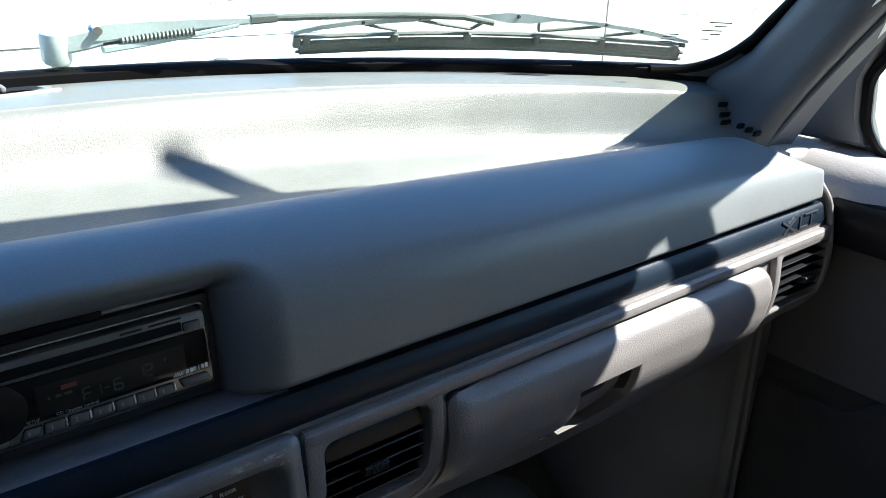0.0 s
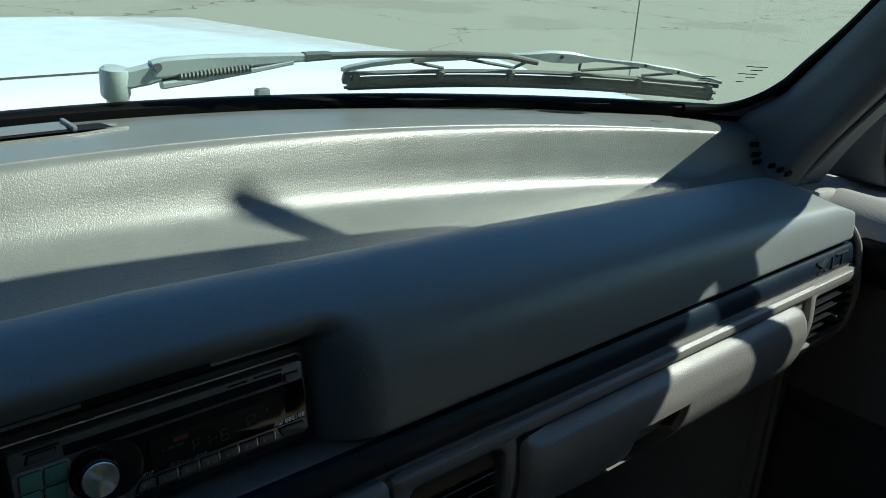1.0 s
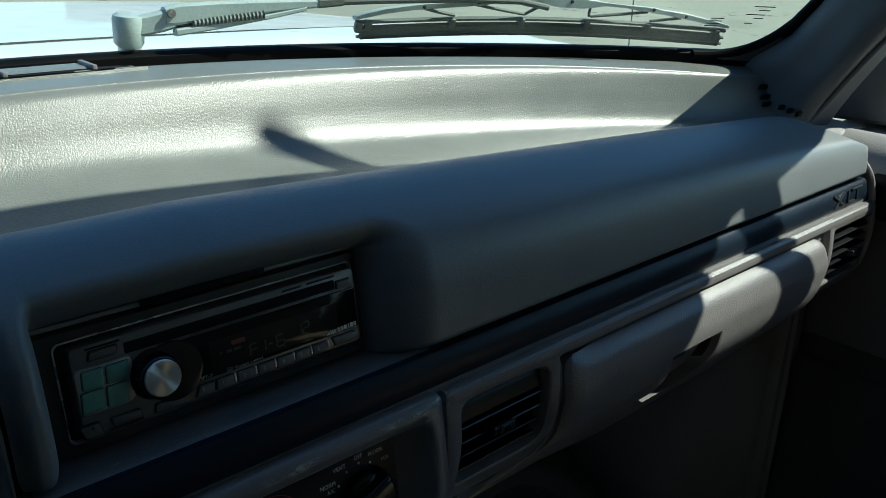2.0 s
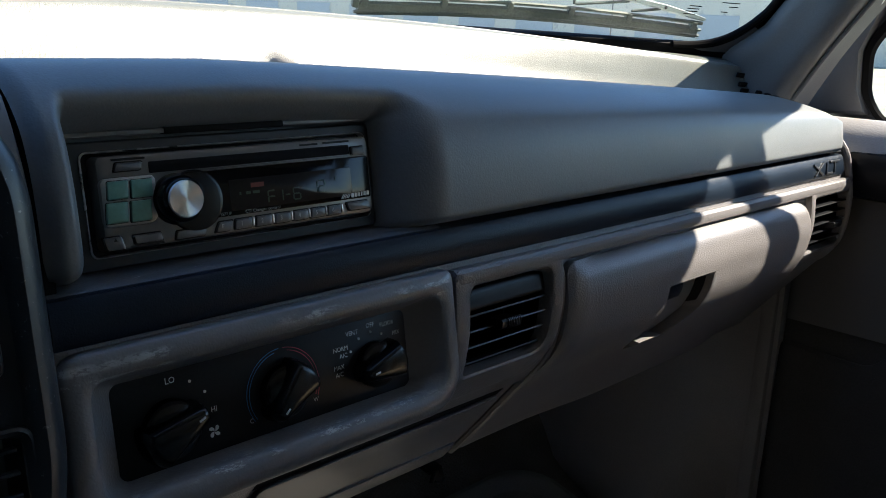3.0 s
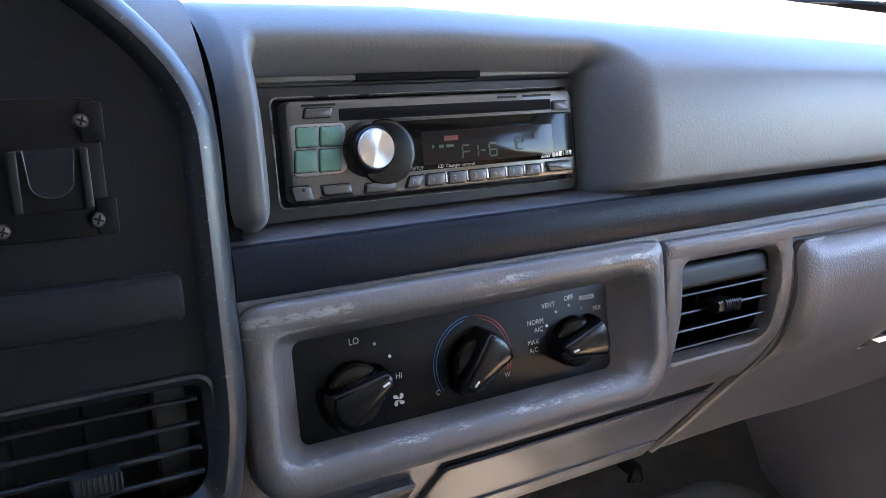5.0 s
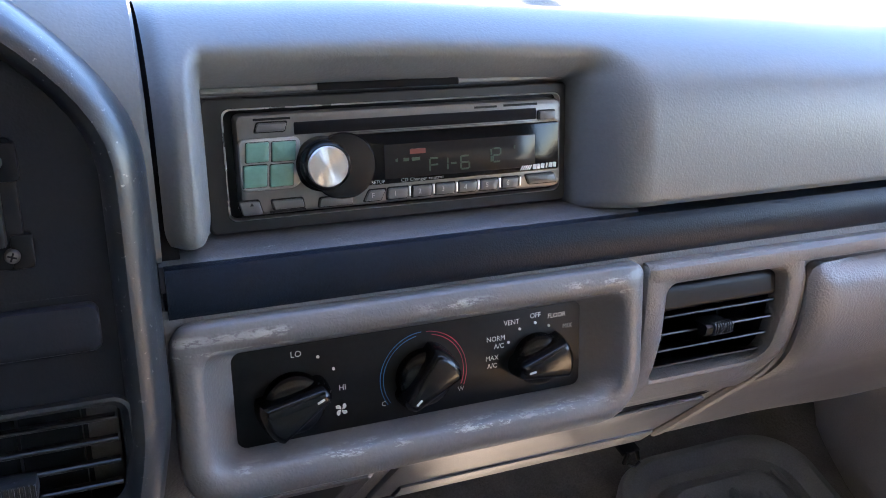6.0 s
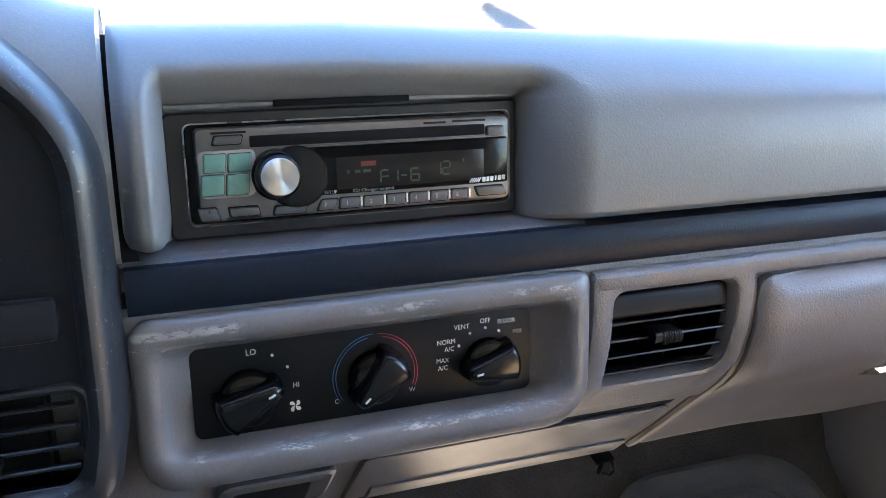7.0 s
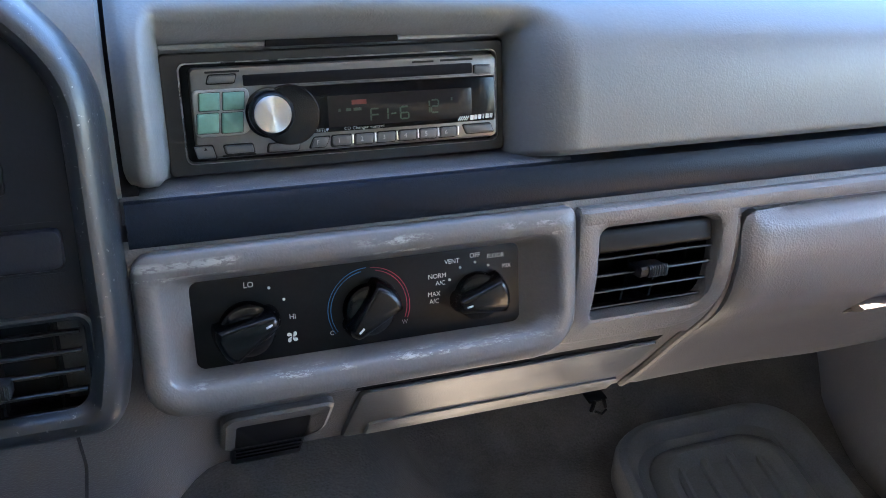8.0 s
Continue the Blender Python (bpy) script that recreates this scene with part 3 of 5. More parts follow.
def air_vent(label, outer, inner, radii, inner_r, slats, thumb, warp, sink=0.0, flapped=True):
    v = thing("air_vent", DASH, label, "air vent", "dashboard air vents")
    (x0, x1, z0, z1), (a0, a1, c0, c1) = outer, inner
    rings = [rr(x0, x1, z0, z1, radii, FACE + 0.009), rr(x0, x1, z0, z1, radii, FACE + 0.003), rr(x0 + 0.001, x1 - 0.001, z0 + 0.001, z1 - 0.001, radii, FACE + 0.0008),
             rr(x0 + 0.003, x1 - 0.003, z0 + 0.003, z1 - 0.003, radii, FACE), rr(a0 - 0.003, a1 + 0.003, c0 - 0.003, c1 + 0.003, inner_r, FACE + 0.0005),
             rr(a0 - 0.001, a1 + 0.001, c0 - 0.001, c1 + 0.001, inner_r, FACE + 0.002), rr(a0, a1, c0, c1, inner_r, FACE + 0.005), rr(a0 + 0.0015, a1 - 0.0015, c0 + 0.002, c1 - 0.002, inner_r, FACE + 0.0135)]
    part("bezel", skin(bmesh.new(), rings, warp=warp), GREY, v)
    rings = [rr(a0 + 0.0015, a1 - 0.0015, c0 + 0.002, c1 - 0.002, inner_r, FACE + 0.0135), rr(a0 + 0.002, a1 - 0.002, c0 + 0.003, c1 - 0.003, inner_r, FACE + 0.05)]
    part("duct", skin(bmesh.new(), rings, cap_last=True, warp=warp), VOID, v, "black duct")
    frame_warp = warp

    def warp(p):
        return frame_warp((p[0], p[1] + sink, p[2]))
    flap = [(0.024, c1 - 0.0025), (0.0172, c1 - 0.0030), (0.0150, c1 - 0.0055), (0.0140, c1 - 0.0095), (0.0132, c1 - 0.0140), (0.0128, c1 - 0.0170), (0.0142, c1 - 0.0188), (0.020, c1 - 0.0192)]
    if flapped:
        part("flap", grid([[warp((x, FACE + y, z)) for y, z in curve(flap, 26)] for x in np.linspace(a0 + 0.003, a1 - 0.0022, 8)]), BLACK, v, "rolled black upper flap")
    for z, deep, tip in slats:
        rows = [[warp((x, FACE + y, z + h)) for y, h in ((0.0134, -0.0010), (0.0122, -0.0008), (0.0118, -0.0001), (0.0122, 0.0006), (0.0134, 0.0009), (0.014 + deep, tip + 0.0004), (0.014 + deep, tip - 0.0006))] for x in np.linspace(a0 + 0.0018, a1 - 0.0018, 8)]
        part("slat", solid(rows), SLAT, v)
    for k in range(4):
        x = a0 + (a1 - a0) * (k + 0.5) / 4
        part("vane", solid([[warp((x + d, FACE + y, z)) for d, y in ((-0.0008, 0.026), (0.0008, 0.026), (0.0008, 0.042), (-0.0008, 0.042))] for z in np.linspace(c0 + 0.004, c1 - 0.004, 5)]), BLACK, v)
    tx, tz = thumb
    knob = part("thumb_tab", solid([[warp((x, FACE + y, tz + h)) for y, h in ((0.020, -0.0036), (0.0055, -0.0036), (0.004, -0.002), (0.004, 0.002), (0.0055, 0.0036), (0.020, 0.0036))] for x in (tx - 0.010, tx - 0.0095, tx + 0.0085, tx + 0.009)]), SLAT, v)
    for k in range(8):
        x = tx - 0.0042 + 0.0018 * k
        part("ridge", solid([[warp((x + d, FACE + y, tz + h)) for y, h in ((0.0075, -0.0042), (0.0039, -0.0040), (0.0027, -0.0024), (0.0027, 0.0024), (0.0039, 0.0040), (0.0075, 0.0042))] for d in (-0.0005, 0.0005)]), RIM, knob)
    return v


air_vent("grey framed dashboard air vent with black slats", (0.1305, 0.2475, -0.169, -0.0685), (0.1465, 0.2345, -0.147, -0.083), (0.008, 0.030, 0.003, 0.006), (0.004, 0.014, 0.008, 0.008),
         ((-0.1050, 0.014, -0.004), (-0.1165, 0.014, -0.004), (-0.1285, 0.014, -0.004), (-0.1405, 0.014, -0.004)), (0.186, -0.1155), low, -0.005)
air_vent("grey framed outer air vent lit by the sun", (0.694, 0.807, -0.168, -0.0685), (0.7070, 0.8010, -0.147, -0.0850), (0.010, 0.020, 0.006, 0.006), (0.004, 0.012, 0.006, 0.006),
         ((-0.0955, 0.014, 0.002), (-0.1060, 0.014, 0.002), (-0.1165, 0.014, 0.001), (-0.1265, 0.014, 0.001), (-0.137, 0.014, 0.001)), (0.762, -0.1205), low, -0.0085, False)

# ---------------------------------------------------------------- glove box
glove = thing("glove_box", DASH, "closed grey grained glove box with recessed latch", "glove box")
GX0, GX1, GZ0, GZ1 = 0.2500, 0.6865, -0.2630, -0.0830


def glove_point(u, z):
    def corner(r, dz):
        return r - math.sqrt(max(r * r - (r - dz) ** 2, 0)) if dz < r else 0.0
    left = GX0 + max(corner(0.012, GZ1 - z), corner(0.012, z - GZ0))
    right = GX1 - max(corner(0.030, GZ1 - z), corner(0.05, z - GZ0))
    if u < 0 or u > 1:
        return low((left if u < 0 else right, FACE + 0.009, z))
    x = left + (right - left) * u
    d = min(x - left, right - x, GZ1 - z, z - GZ0)
    roll = (0.010 - 0.003 * (1 - smooth(0.0, 0.03, x - left))) * (1 - min(d / 0.016, 1)) ** 2.2
    pocket = smooth(0.389, 0.393, x) * (1 - smooth(0.463, 0.469, x)) * (1 - smooth(-0.1300, -0.1265, z)) * smooth(-0.1900, -0.1850, z)
    pocket *= 1 - smooth(0.0, 0.006, x - (0.469 + 0.9 * (z + 0.155)) if z < -0.155 else -1)
    flush = 0.0095 * smooth(-0.145, -0.200, z) * (1 - smooth(0.34, 0.46, x))
    return low((x, FACE - 0.0065 + roll * (1 - 0.7 * smooth(-0.145, -0.200, z)) + flush + 0.022 * pocket - 0.003 * smooth(-0.085, -0.12, z), z))


us = [(1 - math.cos(math.pi * k / 18)) * 0.016 for k in range(9)]
us = [-1] + us + list(np.linspace(0.032, 0.30, 26)) + list(np.linspace(0.303, 0.53, 62)) + list(np.linspace(0.54, 0.96, 40)) + [0.965, 0.975, 0.985, 0.993, 1.0, 2]
zs = [GZ1 - 0.016 * (k / 8) ** 1.5 for k in range(8)] + list(np.linspace(GZ1 - 0.016, GZ0 + 0.014, 62)) + [GZ0 + 0.014 * (1 - k / 6) for k in range(1, 7)]
door = part("door", grid([[glove_point(u, z) for u in us] for z in zs]), GREY, glove)
rows = [low((0.2490 + 0.002 * math.sin(6 * k / 15) * smooth(-0.14, -0.17, -0.086 - 0.177 * k / 23), FACE + 0.0052, -0.086 - 0.177 * k / 23)) for k in range(24)]
part("edge_ridge", tube(rows, [0.002] + [0.0040] * 22 + [0.003], 8), GREY, glove)
# black sheet just over the pocket's surface, painting in the recess's shade
rows = []
for z in np.linspace(-0.1885, -0.1282, 26):
    right = 0.4665 + min(0.0, 0.9 * (z + 0.155))
    rows.append([(p[0], p[1] - 0.0007, p[2]) for p in (glove_point((x - GX0) / (GX1 - GX0), z) for x in np.linspace(0.3905, right, 24))])
part("recess_shade", grid(rows), BLACK, glove, "black sheet standing for the shade in the latch recess")
bm = slab(0.3965, 0.442, -0.1470, -0.1330, 0.0015, FACE + 0.018, FACE + 0.006, 0.0015, low)
part("latch", bm, DARK, glove, "dark push latch")
bm = slab(0.3980, 0.438, -0.1620, -0.1490, 0.002, FACE + 0.018, FACE + 0.009, 0.0015, low)
part("keyhole_plate", bm, RIM, glove)
rows = [[low((x, FACE + y, z)) for y, z in ((0.010, -0.1905), (-0.007, -0.1900), (-0.0105, -0.1875), (-0.010, -0.1850), (-0.002, -0.1835), (0.012, -0.1835))] for x in np.linspace(0.402, 0.438, 6)]
part("pull_lip", solid(rows), GREY, glove)

# ---------------------------------------------------------------- climate control
climate = thing("climate_control", DASH, "black heater control panel in a scuffed grey bezel", "control panel")
R_OUT = (0.020, 0.028, 0.006, 0.012)
rings = [rr(-0.1275, 0.1285, -0.1600, -0.0665, R_OUT, FACE + 0.012), rr(-0.1275, 0.1285, -0.1600, -0.0665, R_OUT, FACE + 0.003), rr(-0.1270, 0.1280, -0.1594, -0.0670, R_OUT, FACE + 0.0006),
         rr(-0.1255, 0.1265, -0.1578, -0.0684, R_OUT, FACE - 0.0012), rr(-0.1200, 0.1205, -0.1520, -0.0745, (0.016, 0.022, 0.010, 0.012), FACE - 0.0026), rr(-0.1155, 0.1165, -0.1455, -0.0795, (0.012, 0.018, 0.012, 0.010), FACE - 0.0020),
         rr(-0.1135, 0.1145, -0.1430, -0.0815, (0.010, 0.016, 0.012, 0.009), FACE + 0.0005), rr(-0.1080, 0.1080, -0.1410, -0.0850, (0.008, 0.012, 0.010, 0.008), FACE + 0.009), rr(-0.0985, 0.0965, -0.1395, -0.0890, 0.005, FACE + 0.0175)]
part("bezel", skin(bmesh.new(), rings), WORN, climate, "scuffed grey bezel", smooth=80)
PANEL = FACE + 0.0168
part("faceplate", slab(-0.0992, 0.0972, -0.1402, -0.0883, 0.005, PANEL + 0.004, PANEL, 0.0005), BLACK, climate, "black control face")


def control_knob(cx, cz, angle, base):
    """A domed round foot with a tapered grip standing across it and a white pointer; angle of the pointer in degrees."""
    foot = part("knob", disc(cx, cz, ((base * 0.80, PANEL), (base * 0.80, PANEL - 0.0045), (base * 0.76, PANEL - 0.0066), (base * 0.64, PANEL - 0.0085), (base * 0.4, PANEL - 0.0100), (base * 0.16, PANEL - 0.0105))), GLOSS, climate, "black rotary knob")

    def outline(grow, y):
        wide, slim, r = 0.0126 + grow, 0.0056 + grow, base * 0.92 + grow
        ring = []
        for k in range(9):
            a = radians(-75 + 150 * k / 8)
            ring.append((r - slim * 0.7 + slim * 0.7 * math.cos(a), y, slim * math.sin(a)))
        for k in range(9):
            a = radians(115 + 130 * k / 8)
            ring.append((-r + wide * 0.55 + wide * 0.55 * math.cos(a), y, wide * math.sin(a)))
        return ring
    bm = solid([outline(0.0012, 0.0), outline(0.0009, -0.005), outline(0.0002, -0.0095), outline(-0.0006, -0.0124), outline(-0.0016, -0.0143), outline(-0.0028, -0.0154), outline(-0.0042, -0.0159)])
    bmesh.ops.transform(bm, matrix=pose(cx, PANEL - 0.001, cz, 0, -angle, 0), verts=bm.verts)
    grip = part("grip", bm, GLOSS, foot)
    bm = box((0.0040, 0.0006, 0.0012), (base * 0.58, -0.0159, 0.0), bevel=0.0002)
    bmesh.ops.transform(bm, matrix=pose(cx, PANEL - 0.001, cz, 0, -angle, 0), verts=bm.verts)
    part("pointer", bm, WHITE, foot, "white pointer mark")


control_knob(-0.0700, -0.1190, 24, 0.0200)
control_knob(0.0005, -0.1175, 222, 0.0195)
control_knob(0.0690, -0.1185, 188, 0.0185)
PRINT = PANEL - 0.0007
for text, x, z, s in (("LO", -0.0672, -0.0940, 0.0062), ("HI", -0.0442, -0.1160, 0.0056), ("C", -0.0222, -0.1295, 0.0050), ("W", 0.0222, -0.1290, 0.0050), ("MAX", 0.0412, -0.1145, 0.0052), ("A/C", 0.0412, -0.1190, 0.0052),
                      ("NORM", 0.0436, -0.1035, 0.0054), ("A/C", 0.0455, -0.1080, 0.0052), ("VENT", 0.0533, -0.0955, 0.0054), ("OFF", 0.0680, -0.0935, 0.0054), ("FLOOR", 0.0815, -0.0952, 0.0050), ("MIX", 0.0885, -0.1025, 0.0050)):
    words(text, x, PRINT, z, s * 0.78, WHITE if text not in ("MIX", "W") else DIM, climate, stretch=0.92)
for x, z in ((-0.0560, -0.0972), (-0.0482, -0.1050), (0.0515, -0.1068), (0.0585, -0.1000), (0.0682, -0.0978), (0.0768, -0.1008)):
    part("dot", disc(x, z, ((0.0008, PANEL + 0.001), (0.0008, PRINT)), 10), WHITE, climate)
for a0, a1, r0, r1, m, nm in ((92, 212, 0.0245, 0.0249, BLUE, "blue_arc"), (100, 212, 0.0228, 0.0232, BLUE, "blue_arc"), (-22, 86, 0.0245, 0.0249, RED, "red_arc"), (-22, 78, 0.0228, 0.0232, RED, "red_arc")):
    rows = [[(0.001 + r * math.cos(radians(a)), PRINT, -0.1172 + r * math.sin(radians(a))) for r in (r0, r1 - 0.0001 * math.sin(0.1 * a))] for a in np.linspace(a0, a1, 40)]
    part(nm, grid(rows), m, climate)
for k in range(4):
    ring = [(0.0003, 0.0), (0.0014, -0.0004), (0.0027, -0.0001), (0.0033, 0.0008), (0.0032, 0.0018), (0.0023, 0.0021), (0.0016, 0.0016), (0.0011, 0.0007)]
    c, q = math.cos(radians(25 + 90 * k)), math.sin(radians(25 + 90 * k))
    part("fan_symbol_blade", solid([[(-0.0452 + c * u - q * v, y, -0.1282 + q * u + c * v) for u, v in ring] for y in (PANEL + 0.001, PRINT)]), WHITE, climate)

# ---------------------------------------------------------------- car radio
radio = thing("car_radio", DASH, "silver and black car radio with a brushed volume knob", "car radio")
sleeve = [rr(-0.1010, 0.0965, -0.0335, 0.0325, 0.003, 0.010), rr(-0.1010, 0.0965, -0.0335, 0.0325, 0.003, 0.0005), rr(-0.1000, 0.0955, -0.0325, 0.0315, 0.003, -0.0008), rr(-0.0916, 0.0916, -0.0272, 0.0272, 0.004, -0.0012), rr(-0.0905, 0.0905, -0.0262, 0.0262, 0.0035, 0.004)]
part("mounting_sleeve", skin(bmesh.new(), sleeve), SLEEVE, radio, "dark mounting sleeve")
ring = [rr(-0.0917, 0.0917, -0.0273, 0.0273, 0.004, 0.0), rr(-0.0916, 0.0916, -0.0272, 0.0272, 0.004, -0.0020), rr(-0.0911, 0.0911, -0.0267, 0.0267, 0.004, -0.0024), rr(-0.0909, 0.0909, -0.0265, 0.0265, 0.0038, -0.0021), rr(-0.0907, 0.0907, -0.0263, 0.0263, 0.0038, 0.002)]
part("chrome_edge", skin(bmesh.new(), ring), CHROME, radio, "thin bright edge")
part("chassis_front", slab(-0.0905, 0.0905, -0.0262, 0.0262, 0.003, 0.012, 0.003, 0.0005), BLACK, radio)
FP = -0.0078
part("faceplate", slab(-0.0862, 0.0893, -0.0240, 0.0245, (0.003, 0.004, 0.004, 0.003), 0.003, FP, 0.0022), SILVER, radio, "silver faceplate")
part("disc_slot", slab(-0.0585, 0.0735, 0.0140, 0.0200, 0.0008, FP + 0.002, FP - 0.0004, 0.0002), VOID, radio, "black disc slot")
part("slot_edge", box((0.126, 0.0010, 0.0005), (0.022, FP - 0.0005, 0.0134), bevel=0.0002), BUTTON, radio)
# the black window, cut round by the knob housing
bm = slab(-0.0385, 0.0872, -0.0140, 0.0122, 0.0015, FP + 0.002, FP - 0.0008, 0.0003)
window = part("display_window", bm, PANE, radio, "black display window")
part("lcd", slab(-0.0135, 0.0725, -0.0115, 0.0060, 0.0006, FP, FP - 0.0011, 0.0001), LCD, window)
part("red_segment", box((0.0085, 0.0003, 0.0026), (0.0045, FP - 0.0013, 0.0018), bevel=0), LCD_RED, window)


def segments(cx, cz, w, h, on):
    """Dim display bars, as faint as they are."""
    s = 0.0005
    spots = {"a": (0, h, w, s), "d": (0, -h, w, s), "g": (0, 0, w, s), "f": (-w, h / 2, s, h / 2), "b": (w, h / 2, s, h / 2), "e": (-w, -h / 2, s, h / 2), "c": (w, -h / 2, s, h / 2)}
    for k in on:
        x, z, a, b = spots[k]
        part("display_bar", box((2 * a * 0.86, 0.0002, 2 * b * 0.86), (cx + x, FP - 0.00125, cz + z), bevel=0), LCD_GREEN, window)


for cx, cz, w, h, on in ((0.0135, -0.0060, 0.0024, 0.0034, "aefg"), (0.0195, -0.0060, 0.0016, 0.0032, "bc"), (0.0245, -0.0060, 0.0018, 0.0030, "g"), (0.0310, -0.0060, 0.0024, 0.0034, "afgdce"), (0.0440, -0.0035, 0.0022, 0.0036, "bc"), (0.0495, -0.0035, 0.0022, 0.0036, "abged"), (0.0590, -0.0010, 0.0010, 0.0022, "b")):
    segments(cx, cz, w, h, on)
for k, w in enumerate((0.0012, 0.0030, 0.0045)):
    part("unlit_segment", box((w, 0.0002, 0.0016), (-0.0070 + 0.0052 * k, FP - 0.00125, -0.0022), bevel=0), LCD_GREEN, window)
words("SETUP", -0.0172, FP - 0.0010, -0.0127, 0.0026, DIM, window)
words("CD Changer control", 0.0068, FP - 0.0010, -0.0127, 0.0025, DIM, window, stretch=1.12)
# brand mark: slanted strokes and a plain white block
for k in range(5):
    part("mark_stroke", box((0.0006, 0.0003, 0.0030), (0.0645 + 0.0013 * k, FP - 0.0011, -0.0118), (0, 34, 0), 0), WHITE, window)
for k, w in enumerate((0.0021, 0.0017, 0.0020, 0.0009, 0.0021, 0.0018)):
    part("mark_block", box((w, 0.0003, 0.0027), (0.0724 + 0.00245 * k, FP - 0.0011, -0.0117 + 0.0001 * k), (0, 8, 0), 0), WHITE, window)
part("window_edge", box((0.1090, 0.0008, 0.0006), (0.0330, FP - 0.0009, 0.0127), bevel=0.0002), SILVER, window)
# knob
part("knob_housing", disc(-0.0350, -0.0030, ((0.0168, FP + 0.004), (0.0168, FP - 0.0012), (0.0162, FP - 0.0020), (0.0140, FP - 0.0024)), 48), GLOSS, radio, "glossy black knob surround")
knob = part("volume_knob", disc(-0.0455, -0.0010, ((0.0138, FP + 0.001), (0.0138, FP - 0.0014), (0.0124, FP - 0.0022), (0.0122, FP - 0.008), (0.0116, FP - 0.0105), (0.0106, FP - 0.0114)), 48), GLOSS, radio, "black rotary volume knob")
bm = disc(0, 0, ((0.0100, 0.002), (0.0100, -0.0004), (0.0095, -0.0010), (0.0040, -0.0010)), 48)
cap = part("knob_cap", bm, brushed, knob, "brushed aluminium cap")
cap.matrix_local = pose(-0.0455, FP - 0.0114, -0.0010)
# silver cradle with four green keys
part("key_cradle", slab(-0.0858, -0.0560, -0.0118, 0.0132, (0.003, 0.006, 0.003, 0.003), FP + 0.002, FP - 0.0016, 0.0012), CRADLE, radio, "pale silver key frame")
for x0, x1, z0, z1 in ((-0.0832, -0.0722, 0.0022, 0.0116), (-0.0708, -0.0592, 0.0020, 0.0114), (-0.0842, -0.0728, -0.0098, 0.0008), (-0.0714, -0.0600, -0.0102, 0.0006)):
    key = part("green_key", slab(x0, x1, z0, z1, 0.0008, FP, FP - 0.0030, 0.0008, lambda p: (p[0] + 0.08 * (p[2] - 0.001), p[1], p[2])), GREEN, radio, "frosted green push key")
    part("key_gap", slab(x0 - 0.0003, x1 + 0.0003, z0 - 0.0003, z1 + 0.0003, 0.001, FP, FP - 0.0019, 0.0002, lambda p: (p[0] + 0.08 * (p[2] - 0.001), p[1], p[2])), BLACK, key)


def push(x0, x1, z0, z1, skew=0.15, text="", up=0.0018):
    def slant(p):
        return (p[0] + skew * (p[2] - (z0 + z1) / 2), p[1], p[2])
    b = part("push_button", slab(x0, x1, z0, z1, 0.0009, FP, FP - up, 0.0006, slant), BUTTON, radio)
    part("button_gap", slab(x0 - 0.0007, x1 + 0.0007, z0 - 0.0007, z1 + 0.0007, 0.0012, FP, FP - 0.0003, 0.0001, slant), BLACK, b)
    if text:
        words(text, (x0 + x1) / 2 - (x1 - x0) * 0.15, FP - up - 0.00015, (z0 + z1) / 2, 0.0036, DIM, b, "button_number")
    return b


push(-0.0235, -0.0148, -0.0218, -0.0166, 0.5, "F")
for k, (a, b) in enumerate(((-0.0122, -0.0015), (0.0012, 0.0118), (0.0142, 0.0248), (0.0272, 0.0375), (0.0398, 0.0500), (0.0522, 0.0622))):
    button = push(a, b, -0.0218, -0.0164, 0.15, str(k + 1))
    part("button_divider", box((0.0010, 0.0010, 0.0050), (b + 0.0012, FP - 0.0008, -0.0188), bevel=0.0002), CHROME, button)
push(0.0680, 0.0850, -0.0208, -0.0160, -0.4)
push(0.0748, 0.0845, 0.0134, 0.0182, 0.0)
push(-0.0768, -0.0628, 0.0164, 0.0204, 0.3)
push(-0.0868, -0.0772, -0.0232, -0.0166, -0.25)
push(-0.0712, -0.0562, -0.0216, -0.0172, -0.2)
push(-0.0480, -0.0310, -0.0224, -0.0182, 0.2)
part("eject_mark", solid([[(-0.0826, FP - 0.0021, -0.0188), (-0.0806, FP - 0.0021, -0.0188), (-0.0816, FP - 0.0021, -0.0172)], [(-0.0826, FP - 0.0018, -0.0188), (-0.0806, FP - 0.0018, -0.0188), (-0.0816, FP - 0.0018, -0.0172)]]), BLACK, radio)
for x, z, w, h in ((-0.069, 0.0222, 0.018, 0.0011), (0.0640, 0.0222, 0.020, 0.0012), (0.0435, 0.0220, 0.013, 0.0011), (-0.064, -0.0228, 0.018, 0.0010)):
    part("unreadable_print", box((w, 0.0003, h), (x, FP - 0.0002, z), bevel=0), BLACK, radio)
# cage strip over the radio
bm = slab(-0.100, 0.094, 0.0345, 0.0370, 0.001, 0.010, -0.0010, 0.0006)
part("cage_strip", bm, CAGE, radio)
part("cage_gap", slab(-0.044, 0.031, 0.0340, 0.0376, 0.0008, 0.004, -0.0022, 0.0003), VOID, radio)

# ---------------------------------------------------------------- instrument cluster surround
SET_BACK = DASH @ pose(0.0018, 0.010, 0)
cluster = thing("instrument_surround", DASH @ pose(0, 0.010, 0), "charcoal plastic instrument surround with rubbed rim", "instrument panel")
CX0, CX1, CZ0, CZ1 = -0.74, -0.1290, -0.1570, 0.105
CR = (0.03, 0.015, 0.085, 0.085)


def swell(p):
    """The surround leans in at its upper corner."""
    x, y, z = p
    return (x - 0.030 * smooth(0.0, 0.1, z) ** 1.2 - 0.008 * smooth(-0.09, -0.157, z) ** 1.5, y, z)


